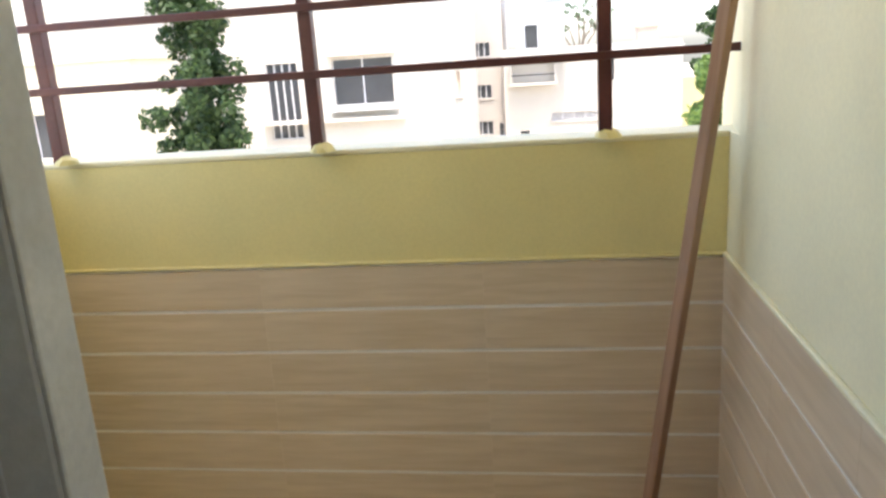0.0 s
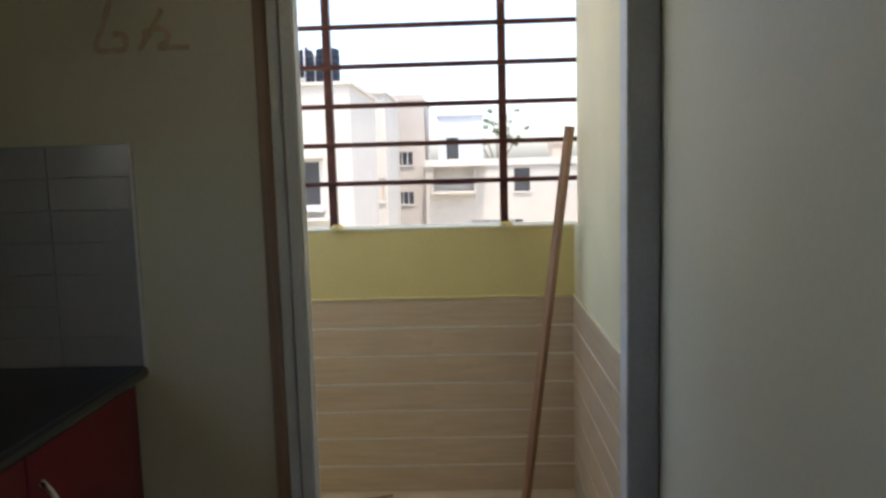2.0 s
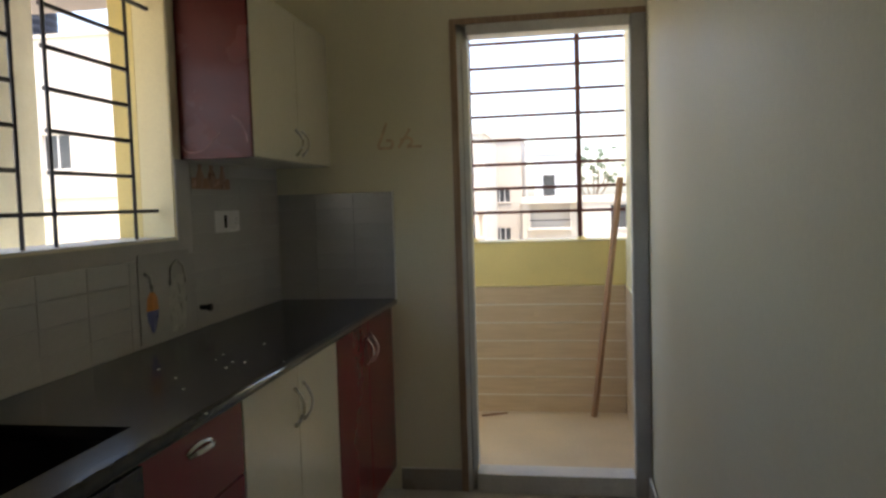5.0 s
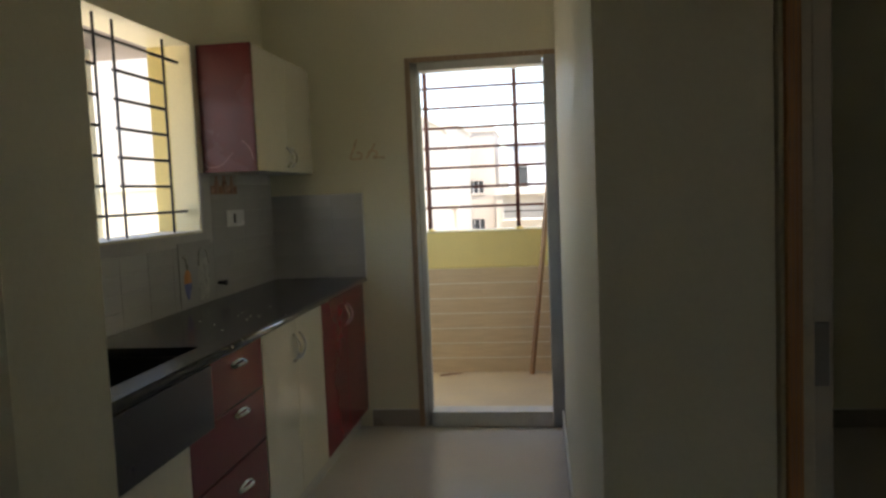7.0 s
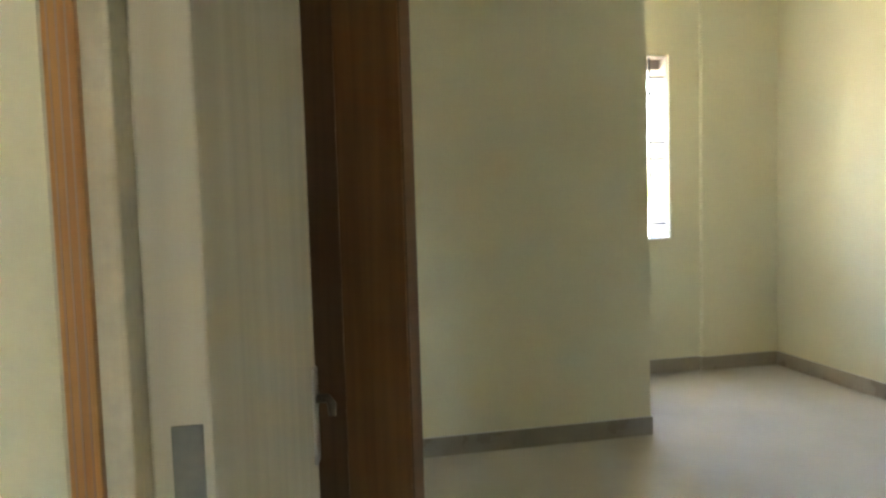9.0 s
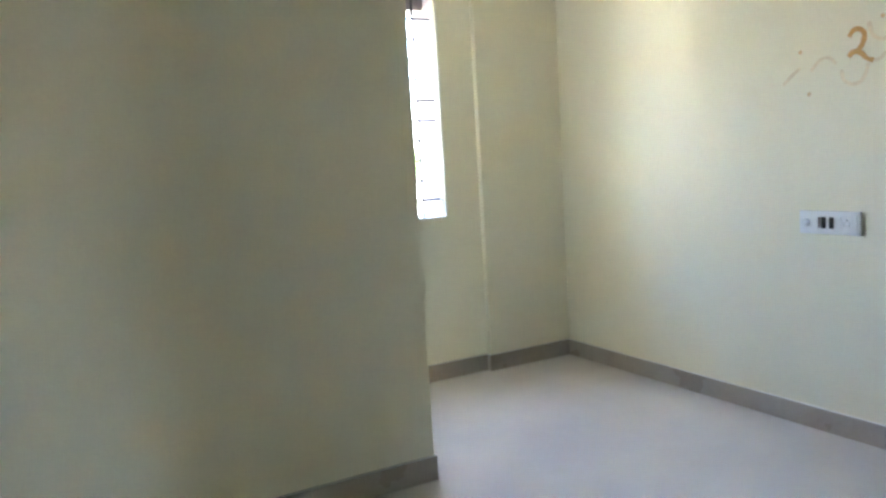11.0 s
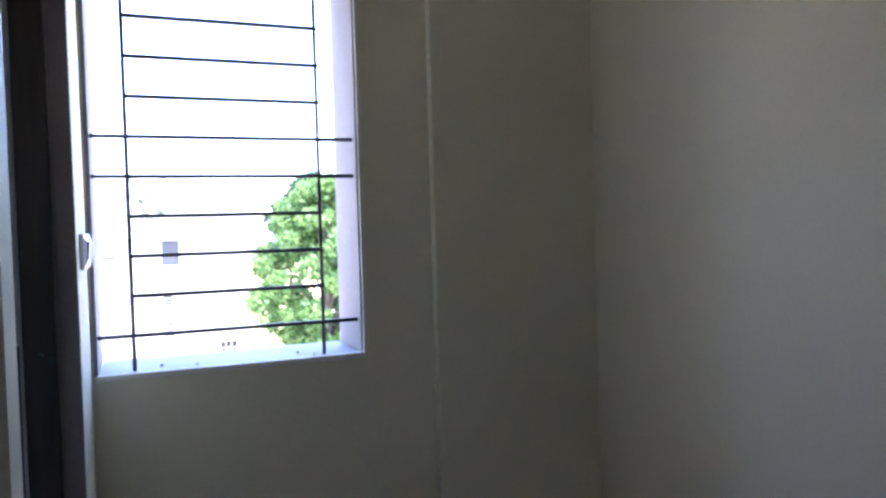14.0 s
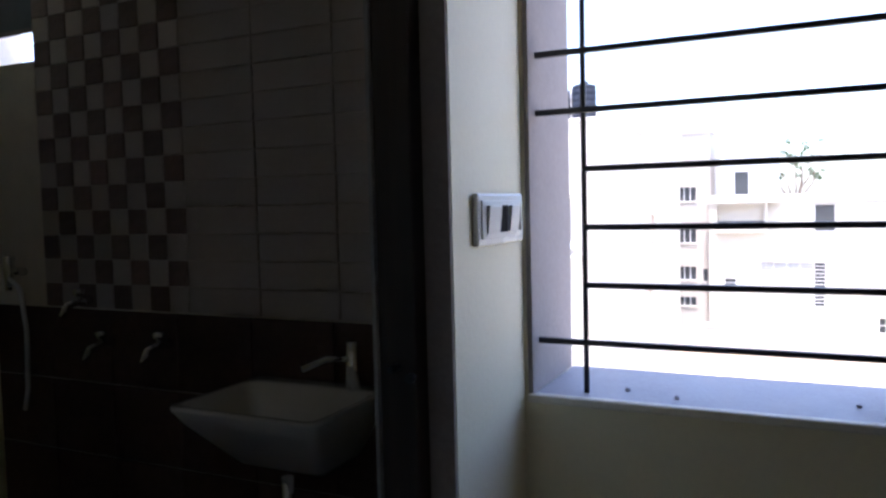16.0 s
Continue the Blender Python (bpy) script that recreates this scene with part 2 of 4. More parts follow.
def slab(bm, axis, a0, a1, t0, t1, z0, z1, holes=()):
    """An upright wall from a0 to a1 along axis, t0 to t1 thick, with holes (a, b, low, high) through it."""
    us = sorted({a0, a1, *[h[0] for h in holes], *[h[1] for h in holes]})
    zs = sorted({z0, z1, *[h[2] for h in holes], *[h[3] for h in holes]})
    solid = {}
    for i in range(len(us) - 1):
        for k in range(len(zs) - 1):
            u, z = (us[i] + us[i + 1]) / 2, (zs[k] + zs[k + 1]) / 2
            solid[i, k] = not any(h[0] < u < h[1] and h[2] < z < h[3] for h in holes)
    pts = {}

    def v(u, t, z):
        key = (u, t, z)
        if key not in pts:
            pts[key] = bm.verts.new((u, t, z) if axis == "x" else (t, u, z))
        return pts[key]

    for (i, k), s in solid.items():
        if not s:
            continue
        u0, u1, w0, w1 = us[i], us[i + 1], zs[k], zs[k + 1]
        for t in (t0, t1):
            bm.faces.new((v(u0, t, w0), v(u1, t, w0), v(u1, t, w1), v(u0, t, w1)))
        for di, dk, e in ((-1, 0, ((u0, w0), (u0, w1))), (1, 0, ((u1, w0), (u1, w1))), (0, -1, ((u0, w0), (u1, w0))), (0, 1, ((u0, w1), (u1, w1)))):
            if not solid.get((i + di, k + dk), False):
                (p, q), (r, s2) = e
                bm.faces.new((v(p, t0, q), v(p, t1, q), v(r, t1, s2), v(r, t0, s2)))
    return bm


# ---- the rooms ----
H = 2.95
structure("floor", one_box(-1.86, 4.2, -7.0, 0.04, -0.2, 0.0), M_FLOOR, "glossy beige vitrified tile floor with soft reflections", "floor")
structure("floor_alcove", one_box(2.22, 4.2, 0.04, 1.49, -0.2, 0.0), M_FLOOR, "glossy beige vitrified tile floor of the window alcove", "floor")
structure("floor_bathroom", one_box(0.022, 2.22, 0.04, 1.75, -0.2, -0.01), M_BATHDARK, "dark brown tiled bathroom floor", "floor")
structure("floor_balcony", one_box(-1.86, 0.022, 0.04, 1.42, -0.2, 0.0), M_BALCFLOOR, "dusty sand-coloured balcony floor", "floor")
structure("ceiling", one_box(-1.86, 4.2, -7.0, 0.115, H, H + 0.15), M_CEIL, "plain off-white painted ceiling", "ceiling")
structure("ceiling_alcove", one_box(0.022, 4.2, 0.115, 1.75, H, H + 0.15), M_CEIL, "plain off-white ceiling of bathroom and alcove", "ceiling")
structure("ceiling_balcony", one_box(-1.86, 0.022, 0.115, 1.42, 2.75, H + 0.15), M_CEIL, "plain off-white balcony soffit", "ceiling")

structure("wall_kitchen_north", slab(bmesh.new(), "x", -1.65, 0.022, 0.0, 0.115, 0, H, [(-0.79, 0.02, 0.0, 2.09)]), M_WALL, "cream painted wall with the balcony doorway")
bm = one_box(0.022, 0.2, -3.082, 0.115, 0, H)
for v in bm.verts:
    if v.co.x < 0.1 and v.co.y < -1:
        v.co.x = -0.002    # the wall runs slightly out of square
structure("wall_kitchen_east", bm, M_WALL, "plain cream wall between kitchen and bedroom")
structure("wall_kitchen_west", slab(bmesh.new(), "y", -3.2, 0.115, -1.86, -1.65, 0, H, [(-2.13, -0.923, 1.22, 2.075)]), M_WALL, "cream kitchen wall with the barred window")
structure("wall_kitchen_south", one_box(-1.86, -0.806, -3.32, -3.2, 0, H), M_WALL, "cream wall end beside the kitchen opening")
structure("wall_kitchen_jamb", one_box(-1.65, -0.806, -3.2, -3.09, 0, H), M_WALL, "cream jamb of the kitchen opening")
structure("wall_balcony_west", one_box(-1.86, -1.65, 0.115, 1.42, 0, 1.055), M_BALCWALL, "low pale yellow balcony side wall")
# side wall: full length up to the parapet's top, splayed outer end above it
bm = bmesh.new()
for plan, z0, z1 in (([(0.022, 0.115), (0.115, 0.115), (0.115, 1.75), (0.105, 1.75), (0.06, 1.42), (0.022, 1.42)], 0, 1.066),
                     ([(0.022, 0.115), (0.115, 0.115), (0.115, 1.75), (0.105, 1.75), (0.022, 1.2)], 1.066, H)):
    low = [bm.verts.new((x, y, z0)) for x, y in plan]
    high = [bm.verts.new((x, y, z1)) for x, y in plan]
    bm.faces.new(low[::-1])
    bm.faces.new(high)
    for k in range(len(plan)):
        n = (k + 1) % len(plan)
        bm.faces.new((low[k], low[n], high[n], high[k]))
structure("wall_balcony_east", bm, M_BALCWALL, "weathered pale yellow balcony side wall")
structure("parapet", one_box(-1.65, 0.022, 1.29, 1.42, 0, 1.055), M_YELLOW, "yellow painted balcony parapet above stone-look tiles", "parapet")
structure("parapet_ledge", one_box(-1.65, 0.022, 1.2885, 1.43, 1.055, 1.068, bevel=0.004), M_BALCWALL, "rough pale yellow top of the parapet", "ledge")
structure("balcony_beam", one_box(-1.65, 0.022, 1.29, 1.42, 2.55, 2.75), M_YELLOW, "yellow painted beam over the balcony opening", "beam")

structure("wall_bedroom_south", slab(bmesh.new(), "x", 0.2, 4.2, -3.082, -2.975, 0, H, [(0.255, 1.19, 0, 2.12)]), M_WALL, "cream wall with the bedroom doorway")
structure("wall_bathroom_south", one_box(0.2, 2.317, -0.03, 0.062, 0, H), M_WALL, "plain cream bathroom partition in the bedroom")
structure("wall_bathroom_east", slab(bmesh.new(), "y", 0.062, 1.49, 2.22, 2.335, 0, H, [(0.062, 0.874, 0, 2.1)]), M_WALL, "cream bathroom wall with a doorway beside the window")
structure("wall_bathroom_north", slab(bmesh.new(), "x", 0.115, 2.22, 1.6, 1.75, 0, H, [(0.12, 0.40, 1.9, 2.6)]), M_GROUT, "bathroom outer wall behind the tiles")
structure("wall_bathroom_corner", one_box(2.22, 2.265, 1.49, 1.75, 0, H), M_WALL, "plain outer corner of the bathroom wall")
structure("wall_bedroom_north", slab(bmesh.new(), "x", 2.335, 3.967, 1.205, 1.49, 0, H, [(2.34, 3.121, 0.962, 2.26)]), M_WALL, "cream wall with the barred bedroom window")
structure("column", one_box(3.36, 3.967, 1.17, 1.205, 0, H), M_WALL, "shallow cream column in the bedroom corner", "column")
structure("wall_bedroom_east", one_box(3.967, 4.2, -3.082, 1.49, 0, H), M_WALL, "pale cream bedroom wall with faint painted marks")
structure("wall_hall_west", one_box(-2.0, -1.86, -7.0, -3.2, 0, H), M_WALL, "plain cream hall wall")
structure("wall_hall_east", one_box(4.2, 4.35, -7.0, -3.082, 0, H), M_WALL, "plain cream hall wall")
# opening added out of view to light the hall; its width sets how much
structure("wall_hall_south", slab(bmesh.new(), "x", -2.0, 4.35, -7.15, -7.0, 0, H, [(0.8, 1.13, 0.95, 2.1)]), M_WALL, "plain cream hall wall with an added light opening")

# window reveals and sills
bm = bmesh.new()
box(bm, 2.341, 2.351, 1.209, 1.493, 0.972, 2.254)
box(bm, 3.115, 3.1205, 1.215, 1.493, 0.972, 2.254)
box(bm, 2.351, 3.115, 1.215, 1.33, 2.248, 2.254)
box(bm, 2.351, 3.115, 1.33, 1.49, 2.178, 2.254)
structure("window_reveal", bm, M_CEMENT, "bare grey cement window reveal", "window reveal")
structure("window_sill", one_box(2.351, 3.115, 1.222, 1.5, 0.963, 0.972, bevel=0.002), M_SILL, "dusty grey stone window sill", "window sill")
structure("window_arris", one_box(3.1205, 3.133, 1.2005, 1.2045, 0.975, 2.26), M_LEDGE, "pale plastered edge of the window opening", "trim")
structure("sill_edge", one_box(2.341, 3.126, 1.2, 1.221, 0.957, 0.9745, bevel=0.004), M_LEDGE, "white painted edge of the window sill", "window sill")
structure("kitchen_reveal", one_box(-1.86, -1.772, -0.928, -0.9235, 1.227, 2.074), M_YELLOW, "yellow painted outer reveal of the kitchen window", "window reveal")
structure("kitchen_reveal_inner", one_box(-1.771, -1.654, -0.9275, -0.9232, 1.227, 2.074), M_BALCWALL, "pale yellow inner reveal of the kitchen window", "window reveal")
structure("sunshade", one_box(-2.35, -1.86, -2.4, -0.7, 2.075, 2.15), M_CEMENT, "grey concrete sunshade over the kitchen window", "sunshade")
structure("outer_pier", one_box(-2.3, -2.1, -1.27, -0.99, -11.54, 2.07), M_LEDGE, "rough whitewashed pier outside the kitchen window", "pier")
structure("kitchen_sill", one_box(-1.87, -1.652, -2.13, -0.923, 1.216, 1.226), M_LEDGE, "white plastered kitchen window sill", "window sill")


def skirting(name, x0, x1, y0, y1):
    s = structure(name, one_box(x0, x1, y0, y1, 0, 0.1, bevel=0.002), M_SKIRT, "grey-brown tile skirting along the wall", "skirting")
    part("cement_bead", one_box(x0 + 0.001, x1 - 0.001, y0 + 0.001, y1 - 0.001, 0.1, 0.1035), M_LEDGE, s, "thin white cement bead")


skirting("baseboard_partition", 0.2, 2.327, -0.04, -0.03)
skirting("baseboard_bathroom_side", 2.317, 2.327, -0.03, 0.06)
skirting("baseboard_alcove_side", 2.335, 2.345, 0.874, 1.195)
skirting("baseboard_window", 2.335, 3.36, 1.194, 1.205)
skirting("baseboard_column", 3.35, 3.957, 1.16, 1.17)
skirting("baseboard_column_side", 3.35, 3.36, 1.17, 1.194)
skirting("baseboard_east", 3.957, 3.967, -2.97, 1.17)
skirting("baseboard_kitchen", -1.10, -0.79, -0.01, 0.0)
skirting("baseboard_kitchen_east", -0.012, -0.001, -3.082, -1.6)
skirting("baseboard_kitchen_east", 0.0, 0.012, -1.6, -0.05)
skirting("baseboard_hall", 0.0, 0.25, -3.092, -3.082)


# ---- balcony ----
def balcony_door_frame():
    d = thing("door_frame", (-0.395, 0.0, 0.0), "primed door frame with jambs greyed as shade and raw wood trim, no leaf", "door frame", kind="structure")
    x0, x1 = -0.393, 0.413
    bm = one_box(x0, x0 + 0.036, -0.02, 0.05, 0, 2.088)
    for v in bm.verts:
        if v.co.x > x0 + 0.02 and v.co.y < 0:
            v.co.y = 0.044    # splayed face
    # grey carries the jamb's shade, the white piece behind it the lit face
    part("jamb", bm, M_FRAMEDIM, d, "primed splayed jamb with a bead, shade in its grey")
    part("bead", tube(bmesh.new(), [(x0 + 0.018, 0.0105, 0.0), (x0 + 0.018, 0.0105, 2.088)], 0.004, 6), M_FRAMEDIM, d)
    part("rebate", one_box(x0 + 0.001, x0 + 0.039, 0.051, 0.1, 0, 2.088, bevel=0.003), M_FRAMEWHITE, d)
    part("jamb", one_box(x1 - 0.064, x1, -0.02, 0.055, 0, 2.088, bevel=0.004), M_FRAMEDIM, d)
    # thin white strip paints the lit inner return of the right jamb
    part("rebate", one_box(x1 - 0.0685, x1 - 0.0645, -0.016, 0.052, 0.087, 2.039), M_FRAMEWHITE, d)
    part("head", one_box(x0 + 0.039, x1 - 0.0685, -0.018, 0.098, 2.04, 2.086, bevel=0.004), M_FRAMEWHITE, d)
    part("threshold", one_box(x0 + 0.039, x1 - 0.0685, -0.018, 0.112, 0.0, 0.086, bevel=0.004), M_FRAMEWHITE, d)
    part("trim", one_box(x0 - 0.032, x0 - 0.002, -0.014, -0.001, 0, 2.115, bevel=0.003), M_TRIM, d, "unpainted brown wood trim")
    part("trim", one_box(x0 - 0.002, x1, -0.014, -0.001, 2.089, 2.115, bevel=0.003), M_TRIM, d, "unpainted brown wood trim")


balcony_door_frame()


def balcony_grill():
    g = thing("balcony_grill", (-0.8, 1.265, 1.068), "maroon painted square-bar steel security grill on the parapet", "grill")
    for x in (-1.55, -0.898, -0.246):
        part("post", one_box(x + 0.8 - 0.015, x + 0.8 + 0.015, -0.015, 0.015, 0, 1.482, bevel=0.002), M_GRILL, g)
        bm = bmesh.new()
        bmesh.ops.create_icosphere(bm, subdivisions=2, radius=0.03)
        for v in bm.verts:
            v.co.z = max(v.co.z * 0.8, 0) + 0.0
            v.co *= 1 + 0.25 * noise.noise(v.co * 40 + Vector((x, 0, 0)))
            v.co.x += x + 0.8 + 0.008
        part("mortar", bm, M_YELLOW, g, "lump of yellow-painted mortar")
    for k in range(10):
        z = 1.244 + 0.1445 * k - 1.068
        part("rail", one_box(-0.85, 0.832, -0.027, -0.0155, z - 0.009, z + 0.009, bevel=0.002), M_GRILL, g)


balcony_grill()


def leaning_batten():
    b = bmesh.new()
    p, q = Vector((-0.184, 1.205, 0.0)), Vector((-0.018, 1.09, 1.425))
    d = (q - p).normalized()
    box(b, -0.018, 0.018, -0.012, 0.012, 0.0, (q - p).length, bevel=0.002)
    ob = part("timber_batten", b, M_RAWWOOD)
    tagged(ob, "raw brown timber batten leaning in the balcony corner", "batten")
    ob.matrix_basis = Matrix.Translation(p + Vector((0, 0, 0.004))) @ d.to_track_quat("Z", "Y").to_matrix().to_4x4()


leaning_batten()
b = bmesh.new()
tube(b, [(-0.86, 1.17, 0.007), (-0.80, 1.20, 0.009), (-0.71, 1.245, 0.006)], [0.006, 0.007, 0.005], 6)
tagged(part("wood_offcut", b, M_RAWWOOD), "short broken wood offcut lying on the balcony floor", "offcut")


# ---- kitchen ----
def arc_handle(parent, at, length, axis, out, normal=(1, 0, 0)):
    """A bowed bar handle: its ends on the door at at +- length / 2 along axis."""
    c, a, o = Vector(at), Vector(axis), Vector(normal) * out
    pts = [c + a * (length * (t - 0.5)) + o * (math.sin(math.pi * t) ** 0.75) for t in [k / 12 for k in range(13)]]
    return part("handle", tube(bmesh.new(), pts, [0.0065] + [0.005] * 11 + [0.0065], 8), M_STEEL, parent, "bowed steel handle")


def cup_handle(parent, at):
    b = bmesh.new()
    pts = [Vector(at) + Vector((0.004 + 0.02 * math.sin(math.pi * t), 0.055 * (2 * t - 1), 0.006 * math.sin(math.pi * t))) for t in [k / 10 for k in range(11)]]
    tube(b, pts, [0.004] + [0.0055] * 9 + [0.004], 8)
    pts = [Vector(at) + Vector((0.003, 0.055 * math.cos(a), 0.013 * math.sin(a))) for a in [math.pi * k / 8 for k in range(9)]]
    tube(b, pts, 0.004, 6)
    return part("handle", b, M_STEEL, parent, "oval steel drawer pull")


FRONT = -1.122


def base_cabinet(y0, y1, material, label, z1=0.853, doors=2):
    c = thing("base_cabinet", (FRONT, (y0 + y1) / 2, 0), label, "cabinet", "kitchen base cabinets")
    h = (y1 - y0) / 2
    part("plinth", one_box(-0.5, -0.05, -h, h, 0.0, 0.105), M_FLOOR, c, "recessed beige tile plinth")
    part("body", one_box(-0.55, -0.02, -h + 0.001, h - 0.001, 0.106, z1), M_CARCASS, c)
    for k in range(doors):
        a, b2 = -h + 2 * h * k / doors + 0.002, -h + 2 * h * (k + 1) / doors - 0.002
        d = part("door", one_box(-0.018, 0.0, a, b2, 0.11, z1 + 0.001, bevel=0.002), material, c)
        yh = b2 - 0.035 if (k == 0 and doors == 2) else a + 0.035
        arc_handle(d, (0.0, yh, z1 - 0.118), 0.112, (0, 0, 1), 0.03)
    return c


base_cabinet(-0.846, -0.012, M_RED, "glossy maroon two-door base cabinet under the granite counter")
base_cabinet(-1.612, -0.848, M_CREAM, "glossy cream two-door base cabinet under the granite counter")
base_cabinet(-3.085, -2.212, M_CREAM, "glossy cream cabinet below the granite sink", z1=0.655)


def drawer_unit():
    y0, y1 = -2.21, -1.614
    c = thing("drawer_unit", (FRONT, (y0 + y1) / 2, 0), "glossy maroon three-drawer unit beside the sink", "cabinet", "kitchen base cabinets")
    h = (y1 - y0) / 2
    part("plinth", one_box(-0.5, -0.05, -h, h, 0.0, 0.105), M_FLOOR, c, "recessed beige tile plinth")
    part("body", one_box(-0.54, -0.02, -h + 0.001, h - 0.001, 0.106, 0.65), M_CARCASS, c)
    for z0, z1, zh in ((0.67, 0.854, 0.802), (0.475, 0.666, 0.63), (0.11, 0.471, 0.375)):
        d = part("drawer", one_box(-0.018, 0.0, -h + 0.002, h - 0.002, z0, z1, bevel=0.002), M_RED, c)
        cup_handle(d, (0.0, 0.075, zh))


drawer_unit()


def counter():
    bm = bmesh.new()
    x0, x1, y0, y1, hx0, hx1, hy0, hy1 = -1.648, -1.112, -3.088, -0.002, -1.58, -1.20, -2.62, -1.96
    za, zb = 0.857, 0.887
    box(bm, x0, x1, hy1, y1, za, zb)
    box(bm, x0, x1, y0, hy0, za, zb)
    box(bm, x0, hx0, hy0, hy1, za, zb)
    box(bm, hx1, x1, hy0, hy1, za, zb)
    bmesh.ops.remove_doubles(bm, verts=bm.verts, dist=1e-5)
    seen = {}
    for f in list(bm.faces):
        key = tuple(round(c, 4) for c in f.calc_center_median())
        seen.setdefault(key, []).append(f)
    bmesh.ops.delete(bm, geom=[f for fs in seen.values() if len(fs) > 1 for f in fs], context='FACES_ONLY')
    top = thing("worktop", (0, 0, 0), "polished black granite kitchen worktop with rounded edge and dust", "worktop")
    part("slab", bm, M_GRANITE, top)
    # half-round front edge
    bm = bmesh.new()
    n = 8
    rows = [[bm.verts.new((x1 + 0.0152 * math.cos(a), y, 0.872 + 0.0152 * math.sin(a))) for y in (y0, y1)] for a in [math.pi * (0.5 - k / n) for k in range(n + 1)]]
    for p, q in zip(rows, rows[1:]):
        bm.faces.new((p[0], p[1], q[1], q[0])).smooth = True
    bm.faces.new([r[0] for r in rows])
    bm.faces.new([r[1] for r in rows][::-1])
    part("rounded_edge", bm, M_EDGE, top, "polished half-round edge")
    s = thing("sink", (-1.39, -2.29, 0.855), "black granite sink with a deep front apron", "sink")
    part("basin", basin_box(-0.19, 0.19, -0.33, 0.33, -0.19, 0.0), M_SINK, s)
    part("apron", one_box(0.2705, 0.2895, -0.71, 0.205, -0.195, 0.001, bevel=0.003), M_GRANITE, s, "black granite front slab")
    part("drain", lathe(bmesh.new(), [(0.0, 0.0), (0.035, 0.0), (0.04, 0.003), (0.02, 0.004), (0.0, 0.002)], (0, 0, -0.189)), M_STEEL, s)


def basin_box(x0, x1, y0, y1, z0, z1):
    bm = bmesh.new()
    t = 0.012
    box(bm, x0 - t, x1 + t, y0 - t, y1 + t, z0 - t, z0)
    box(bm, x0 - t, x0, y0 - t, y1 + t, z0, z1)
    box(bm, x1, x1 + t, y0 - t, y1 + t, z0, z1)
    box(bm, x0, x1, y0 - t, y0, z0, z1)
    box(bm, x0, x1, y1, y1 + t, z0, z1)
    return bm


counter()

# grit and plaster crumbs on the worktop
random.seed(5)
for k in range(15):
    b = bmesh.new()
    bmesh.ops.create_icosphere(b, subdivisions=1, radius=random.uniform(0.001, 0.0042))
    for v in b.verts:
        v.co.z = max(v.co.z * 0.45, -0.001)
        v.co.x *= random.uniform(0.7, 1.6)
        v.co.y *= random.uniform(0.7, 1.9)
    ob = tagged(part("plaster_crumb", b, M_LEDGE), "white plaster crumb lying on the granite worktop", "debris", "crumbs on the worktop")
    near = random.random() < 0.6
    ob.location = (-1.3 + random.gauss(0, 0.09), (-1.35 if near else -2.0) + random.gauss(0, 0.14 if near else 0.25), 0.888)
    if -2.7 < ob.location.y < -1.9:
        ob.location.y = -1.5 + random.gauss(0, 0.12)


def wall_cabinet():
    c = thing("wall_cabinet", (-1.65, 0.0, 1.493), "wall cabinet with cream doors and a glossy maroon side", "cabinet")
    part("body", one_box(0.002, 0.243, -0.856, -0.002, 0.0, 0.585, bevel=0.001), M_CARCASS, c)
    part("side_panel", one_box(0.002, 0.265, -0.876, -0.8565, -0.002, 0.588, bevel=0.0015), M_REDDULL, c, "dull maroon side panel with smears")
    for a, b2, yh in ((-0.855, -0.412, -0.445), (-0.408, -0.004, -0.375)):
        d = part("door", one_box(0.245, 0.265, a, b2, 0.001, 0.585, bevel=0.002), M_CREAM, c)
        arc_handle(d, (0.265, yh, 0.078), 0.1, (0, 0, 1), 0.03)


wall_cabinet()


def window_grill(name, at, verticals, rails, low, high, label, along="x", r=0.006):
    """A round-bar window grill; rails: (height, from, to)."""
    g = thing(name, at, label, "grill")
    put = (lambda u, o, z: (u, o, z)) if along == "x" else (lambda u, o, z: (o, u, z))
    for u in verticals:
        part("upright", tube(bmesh.new(), [put(u, 0, low), put(u, 0, high)], r, 8), M_BAR, g)
    for z, a, b in rails:
        bm = bmesh.new()
        (x0, y0, _), (x1, y1, _) = put(a, -2 * r, 0), put(b, -0.1 * r, 0)
        box(bm, min(x0, x1), max(x0, x1), min(y0, y1), max(y0, y1), z - r, z + r, bevel=0.0015)
        part("rail", bm, M_BAR, g)
    return g


rails = []
for k in range(10):
    long = k in (0, 4, 5, 9)
    rails.append((0.103 + 0.1152 * k, -0.385 if long else -0.285, 0.385 if long else 0.281))
window_grill("bedroom_window_grill", (2.731, 1.262, 0.972), (-0.285, 0.274), rails, 0.0, 1.276, "black round-bar grill in the bedroom window")
rails = []
for k in range(7):
    z = 0.095 + 0.1135 * k
    if k in (0, 6):
        rails.append((z, -0.6, 0.6))
    else:
        rails += [(z, -0.47, -0.06), (z, 0.06, 0.46)]
window_grill("kitchen_window_grill", (-1.71, -1.527, 1.222), (-0.455, -0.065, 0.065, 0.456), rails, 0.0, 0.853, "black round-bar grill in the kitchen window", along="y")


